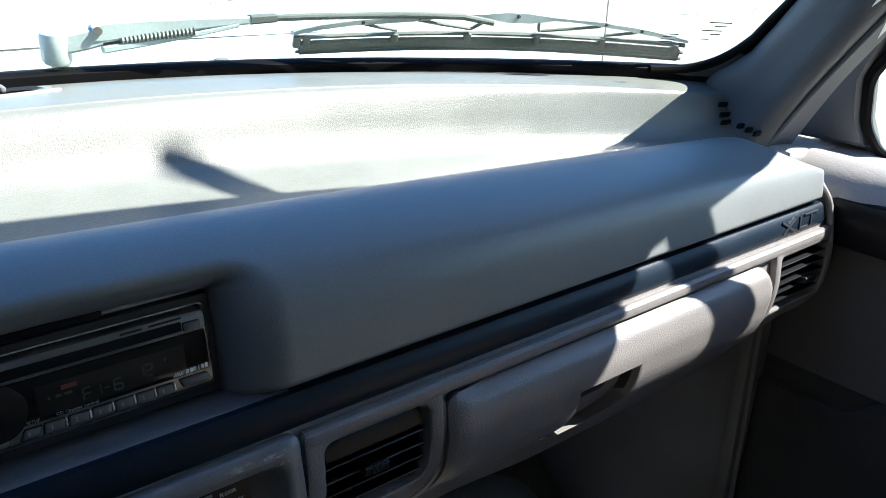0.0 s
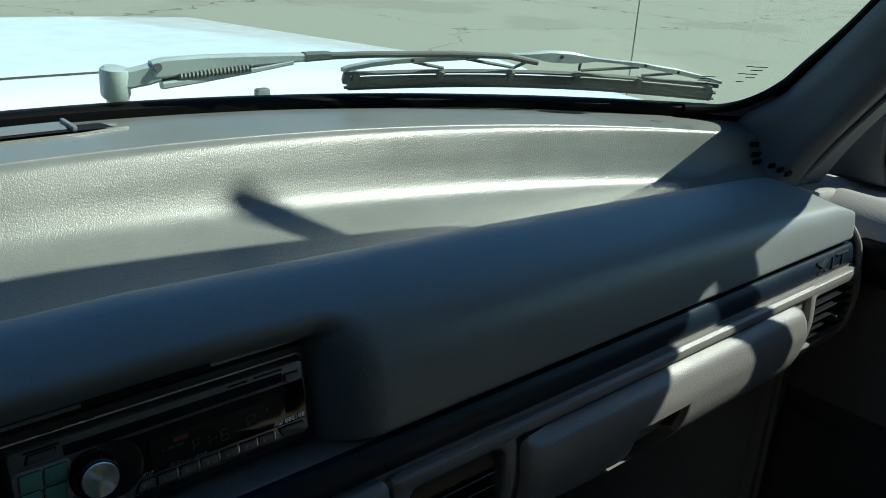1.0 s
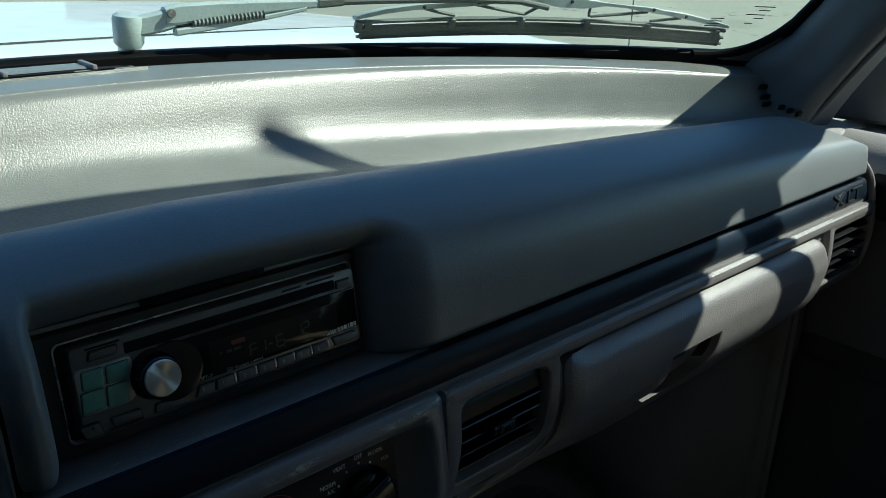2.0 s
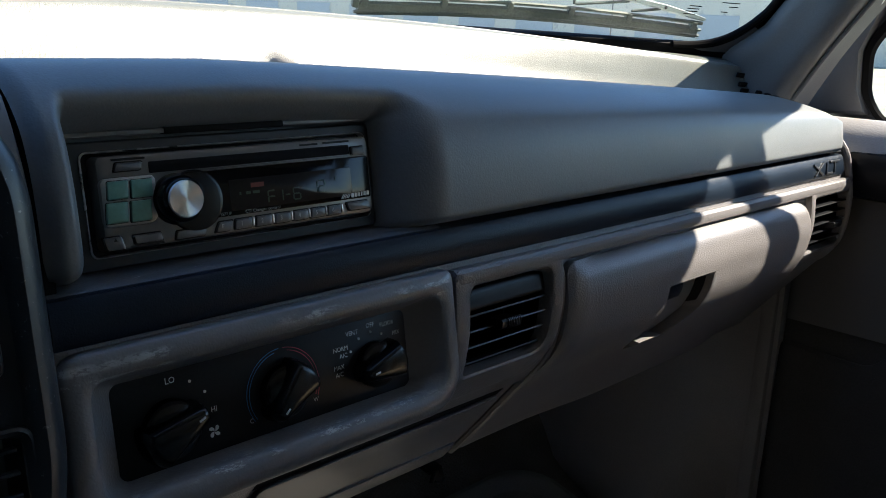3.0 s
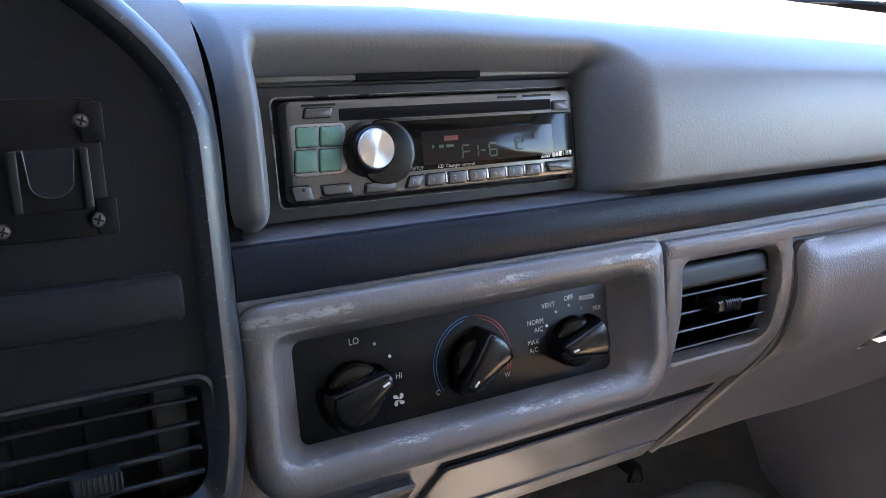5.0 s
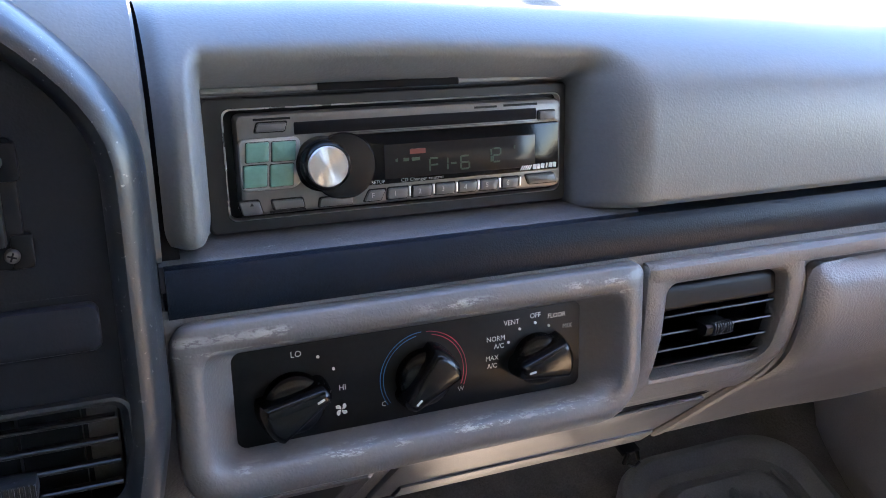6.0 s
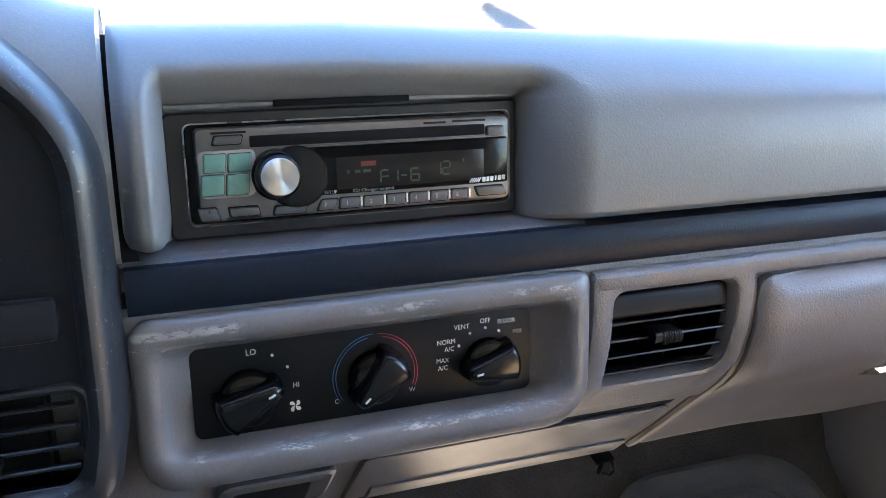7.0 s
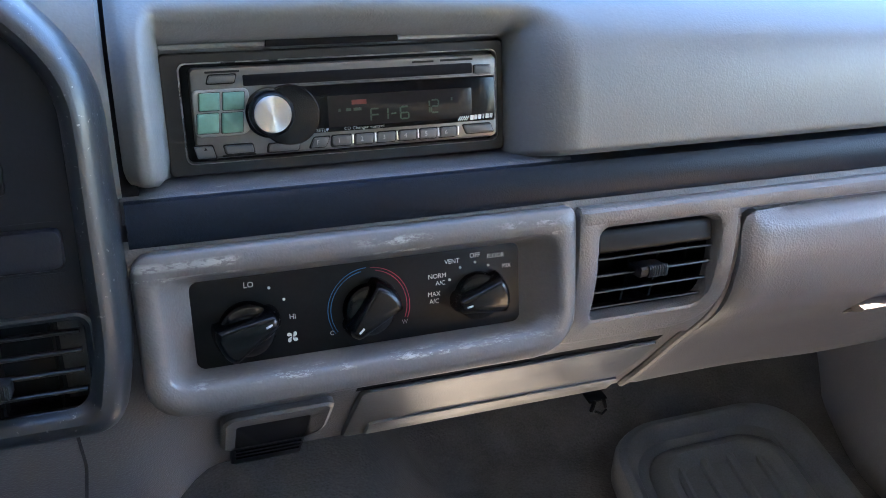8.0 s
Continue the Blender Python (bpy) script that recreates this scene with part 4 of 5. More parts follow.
def cring(inset, y, k=1.0):
    return rr(CX0 + inset, CX1 - inset, CZ0 + inset * k, CZ1 - inset, [max(v - inset * 0.5, 0.01) for v in CR], y, n=16, m=48)


part("shroud", skin(bmesh.new(), [cring(-0.004, 0.08), cring(-0.002, -0.010), cring(0.0, -0.044), cring(0.0012, -0.0530), cring(0.0035, -0.0585)], warp=swell), RIM, cluster, "rubbed charcoal rim")
part("rim", skin(bmesh.new(), [cring(0.0035, -0.0588), cring(0.0048, -0.0620), cring(0.0075, -0.0648), cring(0.0105, -0.0668), cring(0.0132, -0.0675), cring(0.0158, -0.0662), cring(0.0180, -0.0636), cring(0.0195, -0.0605)], warp=swell), RIM, cluster)
bm = skin(bmesh.new(), [cring(0.0190, -0.0610), cring(0.0260, -0.0600), cring(0.06, -0.0600)], cap_last=True, warp=swell)
# the opening for the air vent goes through the panel
for co, no in (((-0.331, 0, 0), (1, 0, 0)), ((-0.1510, 0, 0), (1, 0, 0)), ((0, 0, -0.1440), (0, 0, 1)), ((0, 0, -0.0910), (0, 0, 1))):
    bmesh.ops.bisect_plane(bm, geom=bm.verts[:] + bm.edges[:] + bm.faces[:], plane_co=co, plane_no=no)
mids = [(f, f.calc_center_median()) for f in bm.faces]
bmesh.ops.delete(bm, geom=[f for f, c in mids if -0.331 < c.x < -0.1510 and -0.1440 < c.z < -0.0910], context="FACES")
part("panel", bm, CLUSTER, cluster, "charcoal panel")
bar = [rr(-0.330, -0.1515, -0.0665, -0.0410, 0.005, -0.0602), rr(-0.330, -0.1520, -0.0660, -0.0415, 0.005, -0.0590), rr(-0.330, -0.1545, -0.0640, -0.0440, 0.004, -0.0588), rr(-0.330, -0.1545, -0.0640, -0.0440, 0.004, -0.0650),
       rr(-0.330, -0.1552, -0.0634, -0.0446, 0.004, -0.0664), rr(-0.330, -0.1570, -0.0618, -0.0462, 0.003, -0.0670)]
part("switch_blank", skin(bmesh.new(), bar, cap_last=True), CLUSTER, cluster, "blank charcoal switch plate")
slot = [rr(-0.335, -0.1475, -0.1490, -0.0860, 0.008, -0.0600), rr(-0.335, -0.1480, -0.1485, -0.0865, 0.008, -0.0635), rr(-0.335, -0.1495, -0.1470, -0.0880, 0.007, -0.0640), rr(-0.335, -0.1520, -0.1445, -0.0905, 0.006, -0.0610), rr(-0.335, -0.1540, -0.1430, -0.0925, 0.005, -0.0480), rr(-0.335, -0.1540, -0.1430, -0.0925, 0.005, -0.030)]
cvent = thing("air_vent", SET_BACK, "charcoal driver side air vent with thumb tab", "air vent", "dashboard air vents")
part("bezel", skin(bmesh.new(), slot[:4]), RIM, cvent)
part("duct", skin(bmesh.new(), slot[3:], cap_last=True), CLUSTER, cvent, "dark duct")
for k in range(5):
    z = -0.0970 - 0.0103 * k
    rows = [[(x, y, z + h) for y, h in ((-0.0600, -0.0010), (-0.0608, -0.0005), (-0.0608, 0.0005), (-0.0600, 0.0011), (-0.0550, 0.0004), (-0.0550, -0.0010))] for x in (-0.333, -0.1550)]
    part("slat", solid(rows), SLAT, cvent)
for k in range(6):
    x = -0.17 - 0.026 * k
    part("vane", box((0.0014, 0.012, 0.048), (x, -0.042, -0.118), bevel=0), BLACK, cvent)
tab = part("thumb_tab", box((0.0180, 0.012, 0.0078), (-0.1970, -0.0640, -0.1200), bevel=0.0012), RIM, cvent)
for k in range(8):
    part("ridge", box((0.0008, 0.0016, 0.0074), (-0.2030 + 0.0020 * k, -0.0704, -0.1200), bevel=0.0003), RIM, tab)

bracket = thing("phone_bracket", SET_BACK, "black plastic mounting bracket screwed to the instrument surround", "bracket")
BY = -0.0600
part("plate", slab(-0.2270, -0.1800, -0.0265, 0.0255, 0.003, BY + 0.001, BY - 0.0040, 0.0008), BLACK, bracket)
for x0, x1, z0, z1 in ((-0.2290, -0.2200, 0.0090, 0.0235), (-0.1870, -0.1785, 0.0085, 0.0235), (-0.2290, -0.2220, -0.0260, -0.0130), (-0.1850, -0.1772, -0.0262, -0.0125)):
    part("ear", slab(x0, x1, z0, z1, 0.0012, BY + 0.001, BY - 0.0054, 0.0007), BLACK, bracket)
part("slide", slab(-0.2120, -0.1870, -0.0160, 0.0070, 0.0008, BY, BY - 0.0085, 0.0010), BLACK, bracket)
for x in (-0.2115, -0.1876):
    part("guide", slab(x - 0.0016, x + 0.0016, -0.0160, 0.0066, 0.0006, BY, BY - 0.0105, 0.0008), SLAT, bracket)
tongue = [(-0.2035 + 0.0075 * math.cos(a) + 0.0040, BY - 0.0090, -0.0050 + 0.0060 * math.sin(a)) for a in np.linspace(math.pi, 2 * math.pi, 12)]
tongue = [(tongue[0][0] - 0.001, BY - 0.0090, 0.0066)] + tongue + [(tongue[-1][0] + 0.001, BY - 0.0090, 0.0066)]
part("tongue_edge", tube(tongue, 0.0003, 6), RIM, bracket)
part("tongue", solid([tongue, [(x, y + 0.003, z) for x, y, z in tongue]]), CLUSTER, bracket)
for x, z in ((-0.1848, -0.0205), (-0.2172, -0.0215), (-0.1865, 0.0165), (-0.2180, 0.0165)):
    screw = part("screw", disc(x, z, ((0.0030, BY - 0.004), (0.0030, BY - 0.0062), (0.0022, BY - 0.0074), (0.0010, BY - 0.0078)), 16), STEEL, bracket, "cross-head steel screw")
    for turn in (20, 110):
        part("slot", box((0.0036, 0.0008, 0.0007), (x, BY - 0.0077, z), (0, turn, 0), 0), BLACK, screw)

# grey panel under the instrument surround, left of the seam
column = thing("column_panel", DASH, "grey plastic panel under the instrument surround", "trim panel")
rows = []
for x in np.linspace(-0.62, -0.1675, 60):
    rows.append([low((x - 0.16 * max(0.0, -0.20 - z), FACE + 0.0085, z)) for z in np.linspace(-0.145, -0.37, 40)])
part("panel", grid(rows), GREY, column)
part("opening", slab(-0.44, -0.2120, -0.345, -0.2350, 0.012, FACE + 0.012, FACE + 0.0075, 0.001, low, 12), VOID, column, "dark opening around the steering column")

# ---------------------------------------------------------------- floor, mat, kick panel
FLOOR_Z = -0.60
floor = thing("floor", CAB, "dark grey carpet in the footwell", "floor", kind="structure")


def floor_z(x, y):
    """Flat under the feet, up the toe board ahead, up over the tunnel in the middle."""
    toe = 0.75 * max(0.0, y - 0.36)
    tunnel = 0.16 * math.exp(-((x + 0.02) / 0.17) ** 4)
    return FLOOR_Z + toe + tunnel + 0.004 * noise.noise(Vector((x * 14, y * 14, 0)))


part("carpet", grid([[(x, y, floor_z(x, y)) for y in np.linspace(-1.02, 0.565, 64)] for x in np.linspace(-0.97, 0.97, 70)]), CARPET, floor)
fire = box((1.76, 0.03, 0.52), (0, 0.55, -0.245), bevel=0.0)
part("firewall", fire, CARPET, floor)

mat_thing = thing("floor_mat", CAB, "moulded dark rubber floor mat with raised rim", "floor mat")


def on_floor(p):
    return (p[0] + 0.25 * (p[2] - 0.30), p[2], FLOOR_Z + 0.75 * max(0.0, p[2] - 0.36) + p[1])


STEPS = ((0.0, 0.002), (0.001, 0.030), (0.006, 0.038), (0.016, 0.040), (0.024, 0.036), (0.032, 0.022), (0.046, 0.018), (0.056, 0.026), (0.068, 0.028), (0.078, 0.022), (0.086, 0.016))
X0, X1, Y0, Y1 = 0.405, 0.705, -0.17, 0.350
rings = [rr(X0 + i, X1 - i, Y0 + i, Y1 - i, (0.03, 0.03, 0.085 - 0.5 * i, 0.075 - 0.5 * i), h, 8, 10) for i, h in STEPS]
part("tray", skin(bmesh.new(), rings, cap_last=True, warp=on_floor), RUBBER, mat_thing)
for k in range(5):
    x = X0 + 0.105 + 0.026 * k
    line = [on_floor((x + 0.030 * math.sin(2.2 * v) * (k - 1) / 2, 0.016, Y0 + 0.11 + 0.37 * v)) for v in np.linspace(0, 1, 14)]
    part("rib", tube(line, [0.002] + [0.0075] * 12 + [0.002], 8, flat=0.8), RUBBER, mat_thing)

kick = thing("kick_panel", CAB, "grey plastic kick panel under the dash end", "trim panel", kind="structure")
part("panel", grid([[(0.815 + 0.03 * smooth(0.10, 0.50, y) - 0.11 * smooth(-0.36, -0.62, z) * smooth(0.52, 0.14, y) * smooth(0.05, 0.13, y) - 0.010 * math.sin(3 * z), y, z) for z in np.linspace(-0.72, -0.005, 36)] for y in np.linspace(0.020, 0.72, 34)]), KICK, kick)
part("hinge_trim", box((0.044, 0.020, 0.70), (0.836, 0.036, -0.385), bevel=0.004), KICK, kick)
bm = tube([(0.815, 0.038, -0.04), (0.819, 0.038, -0.2), (0.823, 0.038, -0.45), (0.822, 0.038, -0.66)], 0.004, 10)
part("door_seal", bm, SEAL, kick, "black door seal")
latch = thing("tray_hinge_clip", DASH, "small dark metal clip under the tray", "clip")
part("clip", box((0.018, 0.012, 0.003), (0.224, 0.112, -0.270), (24, 0, 8), 0.0008), SEAL, latch)
part("clip_leg", box((0.003, 0.003, 0.011), (0.219, 0.106, -0.276), (10, 14, 0), 0.0008), SEAL, latch)
part("clip_leg", box((0.003, 0.003, 0.010), (0.230, 0.106, -0.275), (10, -18, 0), 0.0008), SEAL, latch)
part("clip_hook", tube([(0.220, 0.104, -0.280), (0.226, 0.103, -0.283), (0.231, 0.104, -0.280)], 0.0011, 8), SEAL, latch)

# ---------------------------------------------------------------- doors
# the side opening, front edge first: foot of the glass, up the pillar, along the roof, and back
OPENING = [(-0.034, 0.002), (-0.018, 0.030), (-0.018, 0.085), (-0.090, 0.175), (-0.161, 0.243), (-0.237, 0.331), (-0.295, 0.402), (-0.362, 0.437), (-0.50, 0.447), (-0.88, 0.444), (-0.95, 0.41), (-0.95, 0.06), (-0.92, 0.012), (-0.5, 0.006)]


def glass_x(z):
    """The side glass leans inwards towards the roof."""
    return 0.920 - 0.25 * (z - 0.03)


def offset(poly, d):
    c = Vector((sum(p[0] for p in poly) / len(poly), sum(p[1] for p in poly) / len(poly)))
    out = []
    for i, p in enumerate(poly):
        a, b = Vector(poly[i - 1]), Vector(poly[(i + 1) % len(poly)])
        t = (b - a).normalized()
        n = Vector((-t.y, t.x))
        if n.dot(Vector(p) - c) < 0:
            n = -n
        out.append((p[0] + n.x * d, p[1] + n.y * d))
    return out


def rounded(poly, count=4):
    """The polygon with its corners cut soft."""
    out = []
    for i, p in enumerate(poly):
        a, b, c = Vector(poly[i - 1]), Vector(p), Vector(poly[(i + 1) % len(poly)])
        r = min(0.016, (a - b).length * 0.4, (c - b).length * 0.4)
        s, e = b + (a - b).normalized() * r, b + (c - b).normalized() * r
        out += [tuple(s.lerp(b, k / count).lerp(b.lerp(e, k / count), k / count)) for k in range(count + 1)]
    return out


def door_side(name, side, label):
    d = thing(name, CAB @ Matrix.Diagonal((side, 1, 1, 1)), label, "door", kind="structure")
    o = rounded(offset(OPENING, 0.006))

    def ring(grow, out):
        return [(glass_x(z) + out, y, z) for y, z in (rounded(offset(OPENING, grow + 0.006)) if grow else o)]
    part("window_frame", skin(bmesh.new(), [ring(0.10, 0.060), ring(0.065, 0.020), ring(0.020, 0.0), ring(0.004, -0.003), ring(0, 0.001), ring(0.004, 0.009), ring(0.085, 0.040)]), TRIM, d)
    part("window_seal", skin(bmesh.new(), [ring(0.012, -0.002), ring(0.008, -0.010), ring(0.000, -0.010), ring(-0.004, -0.006), ring(-0.001, 0.003)]), SEAL, d, "black rubber window seal")
    g = part("window_glass", skin(bmesh.new(), [ring(0.004, 0.007)], cap_first=True), GLASS, d, smooth=0)
    g.visible_shadow = False

    # added bar, slid out along the sun's rays so its shadow splits the sun patch
    def slide(y, z):
        k = (0.10 - 0.25 * (z - 0.03)) / 1.05
        return (0.82 + 0.8 * k, y - 0.6 * k, z + k)
    rows = []
    for z in (-0.08, 0.04, 0.16, 0.30, 0.43):
        f, r = slide(-0.176 - 0.15 * z, z), slide(-0.2125 - 0.15 * z, z)
        rows.append([(r[0] - 0.006, r[1], r[2]), (r[0] + 0.003, r[1], r[2]), (f[0] + 0.003, f[1], f[2]), (f[0] - 0.006, f[1], f[2])])
    part("shadow_bar", solid(rows), SEAL, d, "black bar added in the window to cast a shadow band")
    # padded sill with a low front leg, then the panel below with a pocket and a grille
    rows = []
    for y in np.linspace(0.058, -1.02, 70):
        leg = smooth(-0.13, -0.055, y)
        c = -0.004 - 0.003 * leg
        rows.append([(x, y, z) for x, z in curve([(0.945, -0.004), (0.920, -0.004), (0.890, c), (0.862 + 0.004 * leg, 0.0005 + 0.002 * leg), (0.846 + 0.004 * leg, -0.001 + 0.002 * leg), (0.834 - 0.005 * leg, -0.012 - 0.002 * leg), (0.830 - 0.016 * leg, -0.036 - 0.006 * leg), (0.836 - 0.022 * leg, -0.052 - 0.014 * leg), (0.848 - 0.020 * leg, -0.062 - 0.022 * leg), (0.862, -0.11), (0.862, -0.25), (0.850, -0.34), (0.842, -0.50), (0.842, -0.72)], 54)])
    part("door_panel", grid([r[:39] for r in rows]), DOORTRIM, d, "grey moulded door sill")
    part("lower_panel", grid([r[38:] for r in rows]), LOWDOOR, d, "dark lower door panel")
    rows = [[(0.8600 - 0.008 * smooth(0, 0.02, min(y + 0.62, 0.052 - y)), y, z) for z in np.linspace(-0.270, -0.088, 16)] for y in np.linspace(0.052, -0.62, 50)]
    part("speaker_grille", grid(rows), GRILLE, d, "dark perforated speaker grille")
    part("pull_recess", box((0.034, 0.32, 0.058), (0.829, -0.190, -0.060), bevel=0.010), BLACK, d, "black door handle recess")
    part("handle", box((0.014, 0.10, 0.014), (0.819, -0.18, -0.052), bevel=0.005), RIM, d, "dark door handle")
    part("lock_button", disc(0, 0, ((0.004, 0), (0.004, -0.006), (0.002, -0.008)), 14), STEEL, d).matrix_local = pose(0.822, -0.058, -0.042, 0, 0, -90)
    pocket = rounded([(0.030, -0.300), (-0.058, -0.306), (-0.088, -0.306), (-0.125, -0.270), (-0.60, -0.262), (-0.60, -0.66), (0.030, -0.66)], 5)
    def pocket_ring(grow, x):
        return [(x + 0.012 * smooth(-0.3, -0.5, z) * -1, y, z) for y, z in offset(pocket, grow)]
    part("map_pocket", solid([pocket_ring(0.0, 0.870), pocket_ring(0.0, 0.850), pocket_ring(-0.003, 0.846), pocket_ring(-0.008, 0.845)]), LOWDOOR, d, "dark carpeted lower door panel")
    tri = [(0.090, 0.000), (0.060, 0.110), (-0.030, 0.140), (-0.004, 0.086), (-0.004, 0.034), (-0.014, 0.004)]
    bm = solid([[(glass_x(z) + 0.03, y, z) for y, z in tri], [(glass_x(z) - 0.012, y, z) for y, z in tri], [(glass_x(z) - 0.018, 0.03 + (y - 0.03) * 0.92, 0.06 + (z - 0.06) * 0.92) for y, z in tri]])
    part("mirror_cover", bm, TRIM, d, "dark grey triangular mirror cover")
    return d


GRILLE = mat("perforated grille", (0.022, 0.022, 0.024), 0.6, mottle=0.2)
_n, _l = GRILLE.node_tree.nodes, GRILLE.node_tree.links
_co, _v, _r, _m = _n.new("ShaderNodeTexCoord"), _n.new("ShaderNodeTexVoronoi"), _n.new("ShaderNodeMapRange"), _n.new("ShaderNodeMix")
_v.inputs["Scale"].default_value, _v.inputs["Randomness"].default_value = 300, 0.0
_r.inputs[1].default_value, _r.inputs[2].default_value = 0.28, 0.36
_m.data_type = "RGBA"
_m.inputs["A"].default_value, _m.inputs["B"].default_value = (0.004, 0.004, 0.004, 1), (0.095, 0.092, 0.094, 1)
_l.new(_co.outputs["Object"], _v.inputs["Vector"])
_l.new(_v.outputs["Distance"], _r.inputs[0])
_l.new(_r.outputs[0], _m.inputs["Factor"])
_l.new(_m.outputs["Result"], _n["Principled BSDF"].inputs["Base Color"])
door_side("door_1", 1, "grey passenger door with black window seal")
side_wall = thing("wall_left", CAB, "plain grey side wall closing the cab", "wall", kind="structure")
part("panel", box((0.04, 1.16, 1.34), (-0.90, -0.46, -0.09), bevel=0.01), WALLTRIM, side_wall)

# ---------------------------------------------------------------- pillars, roof, rear wall


def pillar(name, side):
    p = thing(name, CAB @ Matrix.Diagonal((side, 1, 1, 1)), "dark grey plastic windscreen pillar trim", "pillar", kind="structure")
    rows = []
    for s in np.linspace(-0.08, 1.0, 34):
        f = pane(0.797 + 0.017 * smooth(0, 0.09, s), s, -0.005)
        g = pane(0.835, s, -0.010)
        r = Vector((0.786 + 0.020 * math.exp(-((s + 0.02) / 0.10) ** 2) + 0.02 * s, 0.016 - 0.205 * s - 0.12 * s * s + 0.024 * min(1.0, max(0.0, 1 - s)) ** 4, 0.034 + 0.436 * s))
        mid = f.lerp(r, 0.5) + Vector((-0.014 + 0.006 * math.exp(-(s / 0.1) ** 2), -0.006, 0.006))
        q = f.lerp(r, 0.82) + Vector((-0.012, -0.002, 0.004))
        b = r + Vector((0.026, -0.004, 0.0))
        rows.append([tuple(v) for v in curve([g, f, f.lerp(mid, 0.5) + Vector((-0.006, 0, 0.003)), mid, q, r, b, r + Vector((0.055, -0.010, 0.002))], 24)])
    part("trim", grid(rows), TRIM, p)
    strip = [(0.800 + 0.016 * math.exp(-((s + 0.02) / 0.10) ** 2) + 0.02 * s, 0.013 - 0.205 * s - 0.12 * s * s + 0.024 * (1 - s) ** 4, 0.031 + 0.436 * s) for s in np.linspace(-0.06, 0.96, 26)]
    part("weatherstrip", tube(strip, 0.0034, 10), TRIM, p, "thin grey door weatherstrip")
    part("foot", box((0.110, 0.090, 0.018), (0.864, 0.064, -0.006), (0, 4, 0), 0.006), DOORTRIM, p)
    post = [[tuple(pane(0.828, s, 0.004)), tuple(pane(0.865, s, -0.02)), tuple(pane(0.865, s, -0.02) + Vector((0, -0.035, -0.02))), tuple(pane(0.825, s, -0.03) + Vector((0.0, -0.03, -0.02)))] for s in np.linspace(-0.15, 1.04, 12)]
    part("corner_cap", box((0.050, 0.030, 0.022), (0.828, 0.112, 0.064), (0, 0, -32), 0.006), TRIM, p)
    part("post", solid(post), PAINT, p, "white painted pillar")
    return p


pillar("pillar_1", 1)
pillar("pillar_2", -1)

roof = thing("ceiling", CAB, "grey cloth headliner and white roof", "ceiling", kind="structure")


def roof_z(x):
    return HEAD + 0.025 - 0.070 * (abs(x) / 0.86) ** 4


def roof_front(x):
    return -0.122 - 0.088 * min(abs(x), 0.72) ** 2 - 0.9 * max(0.0, abs(x) - 0.72)


xs = np.linspace(-0.868, 0.868, 60)
part("headliner", grid([[(x, roof_front(x) - 1.03 * k / 20 * (1 + roof_front(x) / 1.03), roof_z(x) - 0.022 * smooth(0.3, 0, k / 20) * (k > 0)) for k in range(21)] for x in xs]), LINER, roof)
part("roof_panel", grid([[(x, roof_front(x) - 0.004 - 1.04 * k / 10 * (1 + roof_front(x) / 1.04), roof_z(x) + 0.02) for k in range(11)] for x in xs]), PAINT, roof)
rows = [[(x, roof_front(x) - 0.004, roof_z(x) + 0.02), (x, roof_front(x) + 0.002, roof_z(x) - 0.006), (x, roof_front(x) - 0.03, roof_z(x) - 0.020), (x, roof_front(x) - 0.05, roof_z(x) - 0.006)] for x in xs]
part("header", grid(rows), LINER, roof)

rear = thing("wall_rear", CAB, "plain grey rear cab wall", "wall", kind="structure")
part("panel", box((1.84, 0.04, 1.34), (0, -1.02, -0.09), bevel=0.01), WALLTRIM, rear)
# out of view; added so that its cloth bounces warm light onto the dash
seat = thing("bench_seat", CAB, "unseen beige grey cloth bench seat added for bounced light", "seat")
part("cushion", box((1.50, 0.50, 0.16), (0, -0.63, -0.34), (4, 0, 0), 0.04), CLOTH, seat)
part("backrest", box((1.50, 0.14, 0.52), (0, -0.92, -0.06), (-12, 0, 0), 0.04), CLOTH, seat)
part("base", box((1.40, 0.40, 0.20), (0, -0.74, -0.50), bevel=0.01), CARPET, seat)

# unseen board, added to end the sun patch on the glove box
visor = thing("sun_blocker", CAB, "unseen grey board added to block sun at the side window", "sun visor")
bm = box((0.018, 0.36, 0.17), (0.792, -0.575, 0.345), (0, 4, 0), 0.008)
part("board", bm, LINER, visor)
part("arm", tube([(0.792, -0.41, 0.428), (0.785, -0.36, 0.438), (0.765, -0.33, 0.470), (0.745, -0.32, 0.515)], [0.006] * 4, 10), LINER, visor)
# unseen pole, added along the sun's rays to throw the bar shadow on the shelf
mast = thing("shadow_mast", CAB, "unseen grey mast added to cast a bar shadow on the shelf", "mast")
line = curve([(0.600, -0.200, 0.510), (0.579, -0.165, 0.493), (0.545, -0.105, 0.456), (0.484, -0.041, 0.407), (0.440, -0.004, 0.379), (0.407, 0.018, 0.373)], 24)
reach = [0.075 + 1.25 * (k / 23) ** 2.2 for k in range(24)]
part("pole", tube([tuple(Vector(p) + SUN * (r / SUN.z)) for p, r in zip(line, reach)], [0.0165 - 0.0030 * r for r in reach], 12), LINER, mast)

# ---------------------------------------------------------------- windscreen
screen = thing("window_1", CAB, "green tinted windscreen with a black rubber seal", "windscreen", kind="structure")
g = part("glass", grid([[tuple(pane(x, v)) for v in np.linspace(0, 1, 12)] for x in np.linspace(-0.835, 0.835, 50)]), GLASS, screen)
g.visible_shadow = False


